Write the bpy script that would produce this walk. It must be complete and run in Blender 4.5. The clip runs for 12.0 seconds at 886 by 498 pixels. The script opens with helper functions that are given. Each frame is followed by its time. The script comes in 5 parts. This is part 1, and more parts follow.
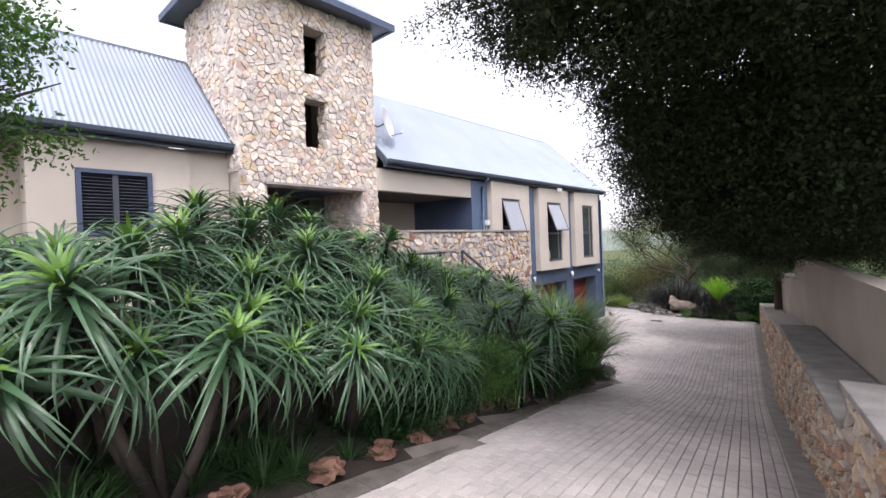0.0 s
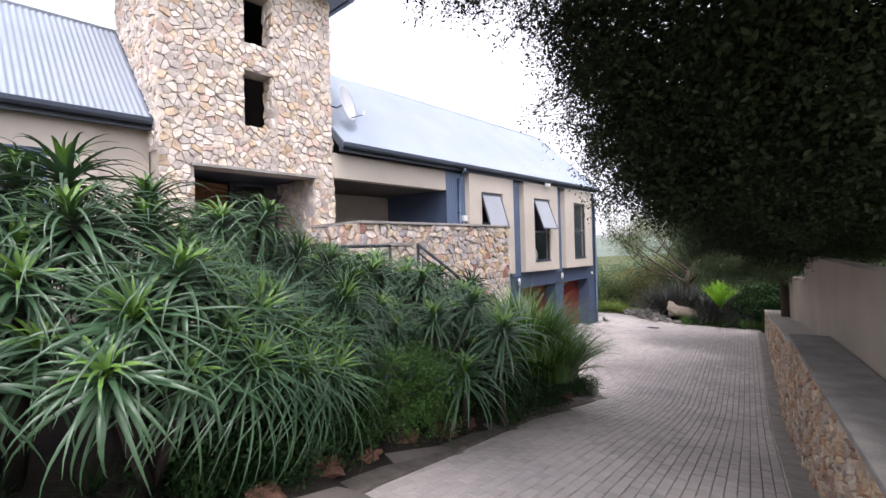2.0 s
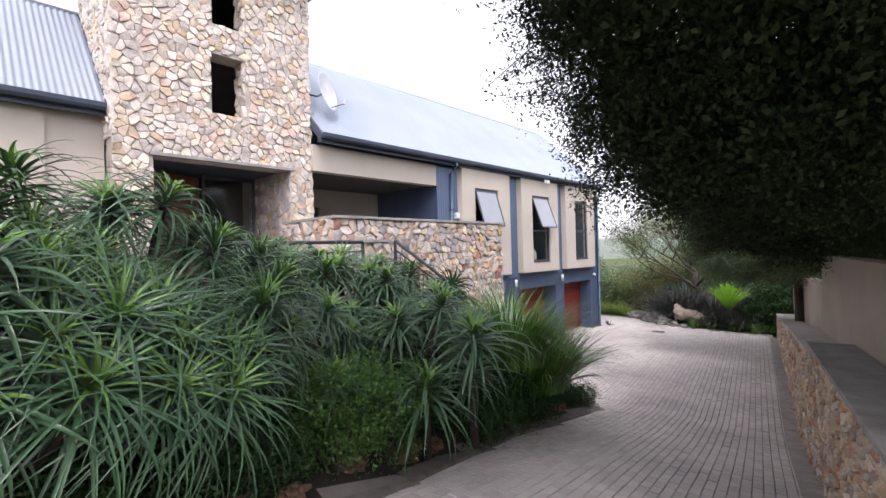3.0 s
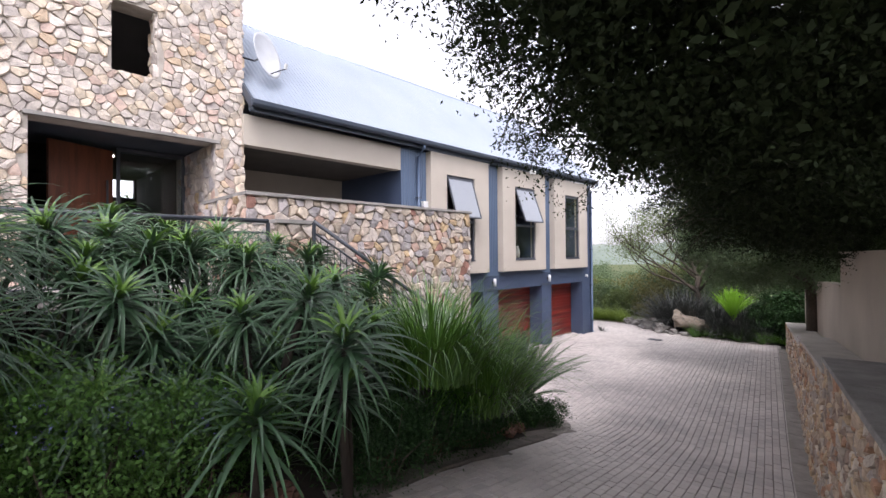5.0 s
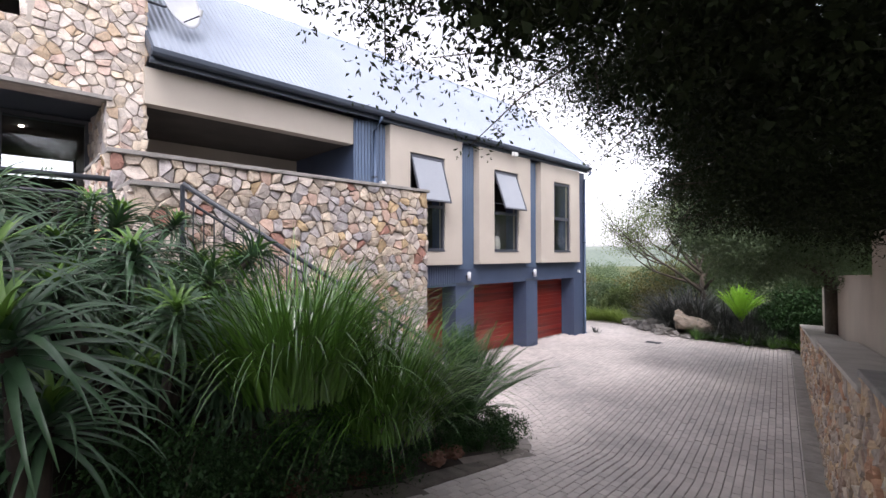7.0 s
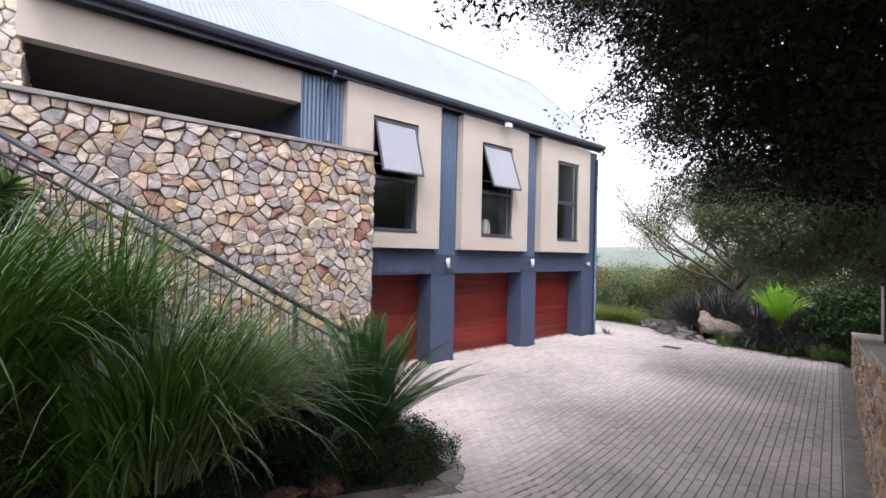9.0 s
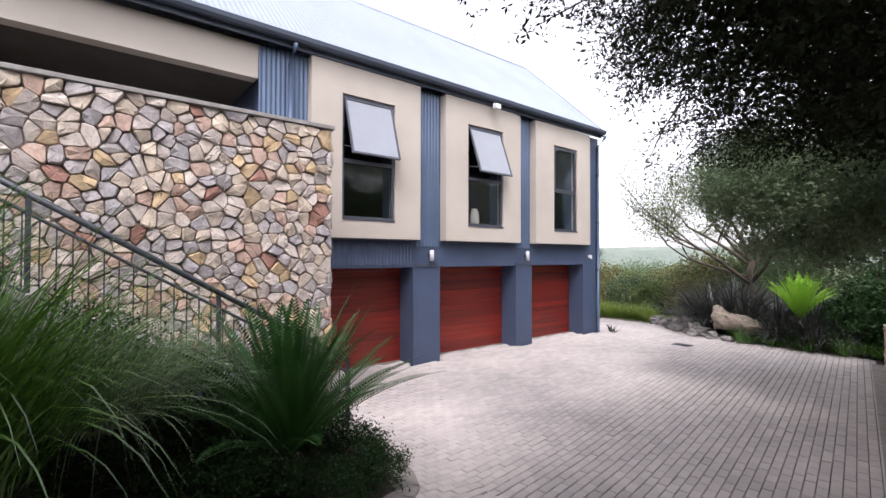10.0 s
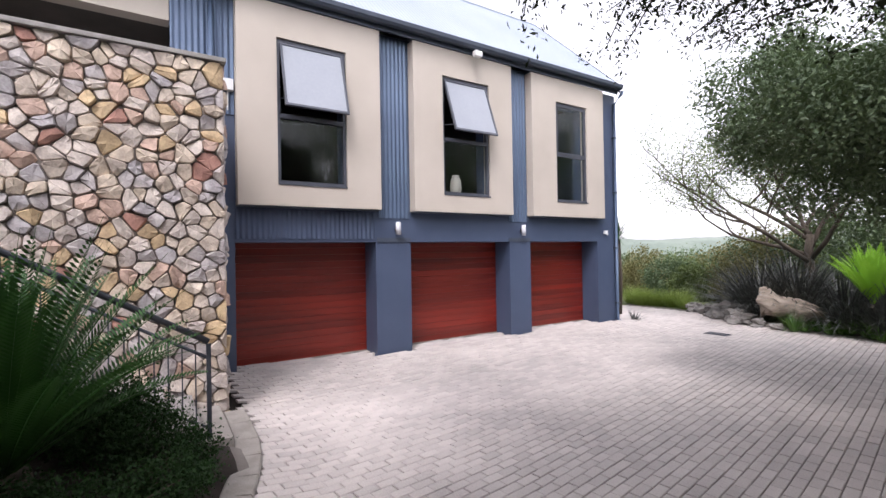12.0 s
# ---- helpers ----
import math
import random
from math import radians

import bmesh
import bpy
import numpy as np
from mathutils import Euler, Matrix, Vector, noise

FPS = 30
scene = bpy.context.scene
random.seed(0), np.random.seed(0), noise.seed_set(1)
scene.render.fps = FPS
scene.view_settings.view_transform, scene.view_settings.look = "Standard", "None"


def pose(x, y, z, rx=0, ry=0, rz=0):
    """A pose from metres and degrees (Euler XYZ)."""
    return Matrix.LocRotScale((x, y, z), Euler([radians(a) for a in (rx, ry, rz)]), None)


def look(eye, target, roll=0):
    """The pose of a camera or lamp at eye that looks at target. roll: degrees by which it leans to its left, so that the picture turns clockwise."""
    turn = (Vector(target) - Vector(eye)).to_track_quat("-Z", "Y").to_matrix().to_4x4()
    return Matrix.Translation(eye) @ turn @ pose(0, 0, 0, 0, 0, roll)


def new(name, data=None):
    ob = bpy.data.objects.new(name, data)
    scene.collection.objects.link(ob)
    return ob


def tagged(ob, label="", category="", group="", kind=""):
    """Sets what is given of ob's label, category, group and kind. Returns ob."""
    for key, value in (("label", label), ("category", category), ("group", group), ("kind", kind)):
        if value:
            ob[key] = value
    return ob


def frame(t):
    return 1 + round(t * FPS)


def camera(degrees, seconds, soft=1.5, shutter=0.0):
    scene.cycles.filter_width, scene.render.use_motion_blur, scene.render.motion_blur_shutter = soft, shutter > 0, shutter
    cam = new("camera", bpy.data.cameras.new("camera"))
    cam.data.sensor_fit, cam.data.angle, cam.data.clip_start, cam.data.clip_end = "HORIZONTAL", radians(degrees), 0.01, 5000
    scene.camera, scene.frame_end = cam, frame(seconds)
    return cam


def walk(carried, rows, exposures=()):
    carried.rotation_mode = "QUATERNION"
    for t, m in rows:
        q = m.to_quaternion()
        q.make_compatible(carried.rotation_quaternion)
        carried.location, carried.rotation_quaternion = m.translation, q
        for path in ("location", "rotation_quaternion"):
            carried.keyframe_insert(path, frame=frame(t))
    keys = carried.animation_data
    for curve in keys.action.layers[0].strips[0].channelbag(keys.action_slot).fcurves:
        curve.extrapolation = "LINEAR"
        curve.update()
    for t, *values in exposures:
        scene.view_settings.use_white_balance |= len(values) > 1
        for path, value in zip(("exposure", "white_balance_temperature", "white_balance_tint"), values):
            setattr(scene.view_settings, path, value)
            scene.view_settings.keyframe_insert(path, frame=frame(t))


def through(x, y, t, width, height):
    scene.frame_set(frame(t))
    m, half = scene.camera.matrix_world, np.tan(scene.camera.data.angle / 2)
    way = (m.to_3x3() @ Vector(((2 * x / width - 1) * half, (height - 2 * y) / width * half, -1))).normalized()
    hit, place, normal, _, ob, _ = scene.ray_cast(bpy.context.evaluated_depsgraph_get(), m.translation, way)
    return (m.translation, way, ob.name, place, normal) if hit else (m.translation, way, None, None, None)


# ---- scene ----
cam = camera(88.5, 12.0, soft=1.5)
PATH = [
    (0, (-0.049, -0.03, 4.046), (-1.39, 1.454, 4.027), -2.2),
    (0.5, (-0.141, 0.389, 3.992), (-1.471, 1.883, 3.973), -2.2),
    (1, (-0.187, 0.804, 3.953), (-1.514, 2.301, 3.934), -2.0),
    (1.5, (-0.229, 1.223, 3.842), (-1.564, 2.712, 3.836), -1.8),
    (2, (-0.256, 1.657, 3.786), (-1.609, 3.131, 3.787), -1.7),
    (2.5, (-0.344, 2.095, 3.739), (-1.711, 3.555, 3.747), -1.9),
    (4.5, (-0.565, 3.944, 3.501), (-1.96, 5.377, 3.515), -0.4),
    (5, (-0.628, 4.401, 3.411), (-2.025, 5.832, 3.434), -0.5),
    (5.5, (-0.721, 4.858, 3.337), (-2.123, 6.284, 3.368), -0.4),
    (6, (-0.792, 5.318, 3.248), (-2.201, 6.737, 3.287), -0.2),
    (6.5, (-0.838, 5.819, 3.183), (-2.254, 7.231, 3.218), 0.0),
    (7, (-0.905, 6.314, 3.096), (-2.329, 7.718, 3.123), -0.1),
    (7.2, (-0.968, 6.477, 3.023), (-2.388, 7.885, 3.059), -0.1),
    (8.8, (-1.094, 8.31, 2.78), (-2.61, 9.614, 2.795), 0.9),
    (9, (-1.124, 8.516, 2.76), (-2.647, 9.812, 2.775), 1.2),
    (9.5, (-1.249, 9.078, 2.619), (-2.793, 10.348, 2.648), 0.7),
    (10, (-1.377, 9.609, 2.484), (-2.935, 10.862, 2.516), 0.1),
    (10.5, (-1.497, 10.166, 2.372), (-3.055, 11.42, 2.39), -0.4),
    (11, (-1.619, 10.712, 2.239), (-3.184, 11.957, 2.243), -0.6),
    (11.5, (-1.647, 11.258, 2.115), (-3.261, 12.44, 2.118), -0.8),
    (12, (-1.622, 11.805, 2.019), (-3.308, 12.882, 2.034), -1.0),
]
walk(cam, [(t, look(eye, target, roll)) for t, eye, target, roll in PATH], exposures=[(0.0, 1.45, 6250, 19), (7.0, 1.47, 6250, 19), (9.5, 1.55, 6250, 19), (12.0, 1.55, 6250, 19)])

# ---- light ----
world = bpy.data.worlds.new("overcast")
scene.world = world
world.use_nodes = True
wn, wl = world.node_tree.nodes, world.node_tree.links
sky = wn.new("ShaderNodeTexSky")
sky.sky_type, sky.sun_disc = "NISHITA", False
sky.sun_elevation, sky.sun_rotation = radians(52), radians(130)
sky.air_density, sky.dust_density, sky.ozone_density = 1.0, 2.0, 1.0
grey = wn.new("ShaderNodeHueSaturation")
grey.inputs["Saturation"].default_value = 0.12
wl.new(sky.outputs[0], grey.inputs["Color"])
wl.new(grey.outputs[0], wn["Background"].inputs["Color"])
wn["Background"].inputs["Strength"].default_value = 0.15
sun = new("sun", bpy.data.lights.new("sun", "SUN"))
sun.data.energy, sun.data.angle, sun.data.color = 0.65, radians(16), (1.0, 0.96, 0.9)
sun.matrix_world = look((0, 0, 0), (-0.62 * math.cos(radians(52)), 0.35, -math.sin(radians(52))))


# ---- materials ----
def surface(name, a, b, rough=0.7, scale=3.0, fine=60.0, bump=0.15, metal=0.0, per_piece=0.0, island=False, spec=0.5, stretch=None, lo=0.5):
    """Two colours mixed by broad stains and fine grain, with fine relief; per_piece varies the colour from piece to piece."""
    m = bpy.data.materials.new(name)
    m.use_nodes = True
    n, l = m.node_tree.nodes, m.node_tree.links
    p = n["Principled BSDF"]
    src = n.new("ShaderNodeNewGeometry").outputs["Position"]
    if stretch:
        mp = n.new("ShaderNodeMapping")
        mp.inputs["Scale"].default_value = stretch
        l.new(src, mp.inputs["Vector"])
        src = mp.outputs[0]
    big, small = n.new("ShaderNodeTexNoise"), n.new("ShaderNodeTexNoise")
    for t, sc, d in ((big, scale, 5), (small, fine, 3)):
        t.inputs["Scale"].default_value, t.inputs["Detail"].default_value = sc, d
        l.new(src, t.inputs["Vector"])
    add = n.new("ShaderNodeMath")
    add.operation = "MULTIPLY_ADD"
    l.new(small.outputs[0], add.inputs[0])
    add.inputs[1].default_value = 0.5
    l.new(big.outputs[0], add.inputs[2])
    fac = add.outputs[0]
    ramp = n.new("ShaderNodeMapRange")
    ramp.inputs["From Min"].default_value, ramp.inputs["From Max"].default_value = lo, 1.5 - lo
    if per_piece:
        src2 = n.new("ShaderNodeNewGeometry").outputs["Random Per Island"] if island else n.new("ShaderNodeObjectInfo").outputs["Random"]
        mul = n.new("ShaderNodeMath")
        mul.operation = "MULTIPLY_ADD"
        l.new(src2, mul.inputs[0])
        mul.inputs[1].default_value = per_piece
        l.new(fac, mul.inputs[2])
        fac = mul.outputs[0]
        ramp.inputs["From Min"].default_value, ramp.inputs["From Max"].default_value = lo, 1.5 - lo + per_piece
    l.new(fac, ramp.inputs["Value"])
    mix = n.new("ShaderNodeMix")
    mix.data_type = "RGBA"
    mix.inputs["A"].default_value, mix.inputs["B"].default_value = (*a, 1), (*b, 1)
    l.new(ramp.outputs[0], mix.inputs["Factor"])
    l.new(mix.outputs["Result"], p.inputs["Base Color"])
    p.inputs["Roughness"].default_value, p.inputs["Metallic"].default_value = rough, metal
    p.inputs["Specular IOR Level"].default_value = spec
    if bump:
        bp = n.new("ShaderNodeBump")
        bp.inputs["Strength"].default_value, bp.inputs["Distance"].default_value = bump, 0.01
        l.new(add.outputs[0], bp.inputs["Height"])
        l.new(bp.outputs[0], p.inputs["Normal"])
    return m


def stone_surface(name, island, colours):
    """Quarried stone: each piece takes its own colour, with streaks and grain on it."""
    m = surface(name, (0.3, 0.3, 0.3), (0.5, 0.5, 0.5), rough=0.85, scale=7.0, fine=45.0, bump=0.7)
    n, l = m.node_tree.nodes, m.node_tree.links
    r = n.new("ShaderNodeValToRGB")
    r.color_ramp.interpolation = "CONSTANT"
    while len(r.color_ramp.elements) < len(colours):
        r.color_ramp.elements.new(0.5)
    for e, (at, c) in zip(r.color_ramp.elements, colours):
        e.position, e.color = at, (*c, 1)
    src = n.new("ShaderNodeNewGeometry").outputs["Random Per Island"] if island else n.new("ShaderNodeObjectInfo").outputs["Random"]
    l.new(src, r.inputs[0])
    mix = next(x for x in n if x.bl_idname == "ShaderNodeMix")
    dark = n.new("ShaderNodeMix")
    dark.data_type, dark.blend_type = "RGBA", "MULTIPLY"
    dark.inputs["Factor"].default_value = 0.85
    l.new(r.outputs[0], dark.inputs["A"])
    mix.inputs["A"].default_value, mix.inputs["B"].default_value = (0.55, 0.5, 0.48, 1), (1.25, 1.2, 1.12, 1)
    l.new(mix.outputs["Result"], dark.inputs["B"])
    l.new(dark.outputs["Result"], n["Principled BSDF"].inputs["Base Color"])
    return m


def leafy(name, a, b, rough=0.55, through=0.25, spec=0.3):
    """Leaf colour that varies from leaf to leaf, a little light passing through."""
    m = surface(name, a, b, rough=rough, scale=2.0, fine=25.0, bump=0.0, per_piece=0.6, island=True, spec=spec)
    n, l = m.node_tree.nodes, m.node_tree.links
    t = n.new("ShaderNodeBsdfTranslucent")
    t.inputs["Color"].default_value = (b[0] * 1.2, b[1] * 1.3, b[2] * 0.8, 1)
    mx = n.new("ShaderNodeMixShader")
    mx.inputs[0].default_value = through
    l.new(n["Principled BSDF"].outputs[0], mx.inputs[1])
    l.new(t.outputs[0], mx.inputs[2])
    l.new(mx.outputs[0], n["Material Output"].inputs["Surface"])
    return m


def glass(name, tint=(0.9, 0.95, 0.95)):
    m = bpy.data.materials.new(name)
    m.use_nodes = True
    p = m.node_tree.nodes["Principled BSDF"]
    p.inputs["Base Color"].default_value = (*tint, 1)
    p.inputs["Transmission Weight"].default_value, p.inputs["Roughness"].default_value, p.inputs["IOR"].default_value = 1.0, 0.0, 1.5
    return m


STONES = [(0.0, (0.50, 0.455, 0.43)), (0.16, (0.42, 0.40, 0.41)), (0.34, (0.56, 0.49, 0.41)), (0.47, (0.38, 0.37, 0.39)), (0.55, (0.53, 0.41, 0.26)),
          (0.62, (0.58, 0.53, 0.49)), (0.77, (0.51, 0.38, 0.32)), (0.88, (0.36, 0.20, 0.165)), (0.93, (0.53, 0.47, 0.41))]
PALE = [(0.0, (0.66, 0.60, 0.54)), (0.2, (0.58, 0.54, 0.51)), (0.4, (0.66, 0.58, 0.48)), (0.56, (0.60, 0.48, 0.36)), (0.64, (0.70, 0.65, 0.61)),
        (0.80, (0.53, 0.49, 0.47)), (0.91, (0.58, 0.46, 0.41))]
RUBBLE = [(0.0, (0.55, 0.45, 0.35)), (0.2, (0.44, 0.39, 0.35)), (0.38, (0.60, 0.47, 0.32)), (0.55, (0.50, 0.31, 0.21)), (0.68, (0.62, 0.56, 0.48)), (0.85, (0.36, 0.27, 0.22))]
M_STONE, M_STONE_J = stone_surface("quarry_stone", False, STONES), stone_surface("quarry_stone_joined", True, STONES)
M_PALE, M_PALE_J = stone_surface("tower_stone", False, PALE), stone_surface("tower_stone_joined", True, PALE)
M_RUBBLE, M_RUBBLE_J = stone_surface("rubble_stone", False, RUBBLE), stone_surface("rubble_stone_joined", True, RUBBLE)
M_MORTAR = surface("mortar", (0.15, 0.13, 0.115), (0.28, 0.245, 0.215), 0.95, 6, 80, 0.5)
M_MORTAR_PALE = surface("pale_mortar", (0.34, 0.30, 0.26), (0.50, 0.45, 0.40), 0.95, 6, 80, 0.5)
M_PLASTER = surface("cream_plaster", (0.455, 0.405, 0.345), (0.525, 0.47, 0.405), 0.9, 1.2, 90, 0.12)
M_GARDEN_PLASTER = surface("garden_wall_plaster", (0.40, 0.35, 0.29), (0.53, 0.465, 0.39), 0.9, 0.9, 70, 0.15)
M_BLUE = surface("blue_grey_paint", (0.05, 0.07, 0.122), (0.066, 0.09, 0.15), 0.5, 1.5, 70, 0.06)
M_CLAD = surface("blue_steel_cladding", (0.085, 0.122, 0.195), (0.11, 0.155, 0.235), 0.38, 1.2, 50, 0.03, metal=0.25)
M_TRIM = surface("dark_blue_trim", (0.045, 0.058, 0.082), (0.065, 0.08, 0.11), 0.4, 2, 60, 0.03)
M_ROOF = surface("pale_roof_steel", (0.36, 0.41, 0.49), (0.43, 0.48, 0.56), 0.34, 0.7, 30, 0.02, metal=0.45)
M_CAP = surface("weathered_coping", (0.20, 0.188, 0.178), (0.36, 0.34, 0.32), 0.9, 4, 70, 0.4)
M_COPING_PALE = surface("pale_coping", (0.42, 0.39, 0.35), (0.56, 0.52, 0.47), 0.9, 4, 70, 0.3)
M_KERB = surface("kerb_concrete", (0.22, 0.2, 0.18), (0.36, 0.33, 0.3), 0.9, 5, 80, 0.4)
M_KERB_DARK = surface("dark_kerb_concrete", (0.075, 0.066, 0.058), (0.17, 0.15, 0.132), 0.95, 5, 80, 0.5)
M_PAVER = surface("clay_paver", (0.36, 0.328, 0.312), (0.62, 0.565, 0.53), 0.85, 0.6, 70, 0.35, per_piece=0.22, lo=0.55)
M_PAVER_J = surface("clay_paver_joined", (0.36, 0.328, 0.312), (0.62, 0.565, 0.53), 0.85, 0.6, 70, 0.35, per_piece=0.22, island=True, lo=0.55)
M_SAND = surface("joint_sand", (0.12, 0.105, 0.095), (0.21, 0.185, 0.165), 0.95, 3, 90, 0.4)
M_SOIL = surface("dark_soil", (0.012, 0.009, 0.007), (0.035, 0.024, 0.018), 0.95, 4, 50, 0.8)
M_GROUND = surface("rough_grass_ground", (0.05, 0.07, 0.022), (0.13, 0.14, 0.05), 0.95, 0.4, 6, 0.5)
M_REDWOOD = surface("red_stained_timber", (0.06, 0.006, 0.004), (0.25, 0.026, 0.015), 0.36, 2.0, 30, 0.12, per_piece=0.35, stretch=(1, 0.25, 6))
M_DARKWOOD = surface("brown_timber", (0.09, 0.028, 0.014), (0.19, 0.06, 0.028), 0.45, 3, 30, 0.12, stretch=(1, 4, 0.3))
M_FRAME = surface("charcoal_aluminium", (0.05, 0.055, 0.07), (0.075, 0.08, 0.1), 0.4, 3, 60, 0.02)
M_GLASS = glass("window_glass")
M_OPAQUE_PANE = surface("pale_opaque_pane", (0.29, 0.31, 0.345), (0.33, 0.35, 0.385), 0.2, 1.0, 20, 0.0)
# near-black so that indoor shade is already in the wall and ceiling colour
M_ROOM = surface("room_shade_paint", (0.05, 0.045, 0.04), (0.08, 0.07, 0.062), 0.9, 2, 60, 0.05)
M_STEEL = surface("painted_rail_steel", (0.03, 0.035, 0.045), (0.055, 0.06, 0.075), 0.4, 5, 60, 0.05)
M_WHITE = surface("white_plastic", (0.62, 0.62, 0.62), (0.72, 0.72, 0.71), 0.45, 5, 60, 0.02)
M_DISH = surface("grey_dish_paint", (0.52, 0.53, 0.56), (0.62, 0.63, 0.66), 0.5, 4, 60, 0.03)
M_BARK = surface("dark_bark", (0.035, 0.027, 0.02), (0.10, 0.08, 0.06), 0.95, 5, 40, 0.9, stretch=(1, 1, 0.3))
# bark darkened in colour to stand for shade beneath the rosettes
M_STEM = surface("shaded_aloe_stem", (0.012, 0.009, 0.007), (0.04, 0.03, 0.022), 0.95, 8, 40, 0.9, stretch=(1, 1, 0.4))
M_LOG = surface("weathered_log", (0.16, 0.125, 0.095), (0.40, 0.34, 0.28), 0.9, 4, 30, 0.9, stretch=(0.4, 2, 2))
M_ROCK = surface("red_garden_rock", (0.07, 0.032, 0.022), (0.19, 0.10, 0.07), 0.9, 6, 40, 0.9)
M_GREYROCK = surface("grey_garden_rock", (0.14, 0.13, 0.12), (0.32, 0.30, 0.28), 0.9, 6, 40, 0.9)
M_ALOE = leafy("aloe_leaf", (0.017, 0.05, 0.023), (0.075, 0.145, 0.07), 0.34, 0.05, 0.5)
M_ALOE_HEART = leafy("aloe_heart", (0.06, 0.15, 0.03), (0.16, 0.28, 0.055), 0.4, 0.12, 0.45)
M_STRAP = leafy("strap_leaf", (0.02, 0.07, 0.01), (0.115, 0.235, 0.04), 0.24, 0.12, 0.8)
M_FINE = leafy("fine_grey_grass", (0.05, 0.10, 0.045), (0.24, 0.31, 0.19), 0.34, 0.12)
M_SHRUB = leafy("shrub_leaf", (0.027, 0.075, 0.014), (0.09, 0.19, 0.04), 0.45, 0.2)
M_CYCAD = leafy("cycad_leaflet", (0.010, 0.04, 0.010), (0.04, 0.11, 0.026), 0.45, 0.1, 0.3)
# darker than natural leaves: undergrowth shade is put into the colour
M_COVER = leafy("shaded_cover_leaf", (0.008, 0.028, 0.008), (0.032, 0.075, 0.02), 0.6, 0.08, 0.2)
# near-black leaves: the crown's dark underside against the sky is in the colour
M_CANOPY = leafy("backlit_tree_leaf", (0.014, 0.022, 0.009), (0.036, 0.05, 0.021), 0.65, 0.03, 0.15)
M_TREE = leafy("grey_green_tree_leaf", (0.042, 0.075, 0.036), (0.14, 0.19, 0.10), 0.5, 0.15)
M_LIGHT_TREE = leafy("light_green_tree_leaf", (0.06, 0.09, 0.03), (0.16, 0.20, 0.08), 0.55, 0.25)
# distance haze is mixed into this paler leaf colour
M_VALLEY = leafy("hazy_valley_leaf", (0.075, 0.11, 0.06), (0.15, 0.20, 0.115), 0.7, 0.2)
M_PURPLE = leafy("dark_bronze_leaf", (0.014, 0.018, 0.016), (0.09, 0.095, 0.09), 0.35, 0.03, 0.5)
M_PALM = leafy("bright_palm_leaf", (0.14, 0.30, 0.03), (0.28, 0.50, 0.06), 0.45, 0.35)
M_LIME = leafy("lime_grass", (0.10, 0.16, 0.03), (0.26, 0.33, 0.09), 0.5, 0.3)
M_DRY = leafy("olive_bush_leaf", (0.10, 0.10, 0.04), (0.22, 0.20, 0.09), 0.6, 0.25)
M_FLOWER = surface("blue_petal", (0.15, 0.17, 0.4), (0.25, 0.27, 0.55), 0.6, 5, 50, 0)
# hills carry their haze in the greyed colour, with no mist in the air
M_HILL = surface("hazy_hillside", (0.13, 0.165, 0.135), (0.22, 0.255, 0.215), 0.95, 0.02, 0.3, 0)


# ---- building blocks ----
def part(name, bm, material, parent=None, label="", smooth=False):
    """Links a bmesh, or a ready mesh, as one mesh object, under parent if one is given."""
    if isinstance(bm, bpy.types.Mesh):
        me = bm
    else:
        me = bpy.data.meshes.new(name)
        bm.to_mesh(me)
        bm.free()
    if material and not me.materials:
        me.materials.append(material)
    if smooth:
        me.polygons.foreach_set("use_smooth", [True] * len(me.polygons))
    ob = new(name, me)
    if parent:
        ob.parent = parent
        ob.matrix_parent_inverse = parent.matrix_basis.inverted()
    if label:
        ob["label"] = label
    return ob


def thing(name, label, category, at=(0, 0, 0), group="", kind=""):
    ob = tagged(new(name), label, category, group, kind)
    ob.empty_display_size = 0.1
    ob.matrix_basis = pose(*at)
    return ob


def soup(verts, faces, name="mesh"):
    me = bpy.data.meshes.new(name)
    me.from_pydata([tuple(v) for v in verts], [], [tuple(f) for f in faces])
    return me


def add_box(bm, x0, x1, y0, y1, z0, z1, bevel=0.0):
    r = bmesh.ops.create_cube(bm, size=1.0, matrix=Matrix.Translation(((x0 + x1) / 2, (y0 + y1) / 2, (z0 + z1) / 2)) @ Matrix.Diagonal((abs(x1 - x0), abs(y1 - y0), abs(z1 - z0), 1)))
    if bevel:
        es = {e for v in r["verts"] for e in v.link_edges}
        bmesh.ops.bevel(bm, geom=list(es), offset=bevel, segments=2, affect="EDGES", profile=0.6)
    return bm


def box(*a, bevel=0.0):
    return add_box(bmesh.new(), *a, bevel=bevel)


def add_panel(bm, x0, x1, y0, y1, z0, z1, holes):
    """A wall slab across x with rectangular openings (y0, y1, z0, z1) through it."""
    ys = sorted({y0, y1, *[v for h in holes for v in h[:2]]})
    for a, b in zip(ys, ys[1:]):
        cuts = sorted((h[2], h[3]) for h in holes if h[0] <= a and b <= h[1])
        z = z0
        for lo, hi in cuts:
            if lo > z:
                add_box(bm, x0, x1, a, b, z, lo)
            z = hi
        if z < z1:
            add_box(bm, x0, x1, a, b, z, z1)
    return bm


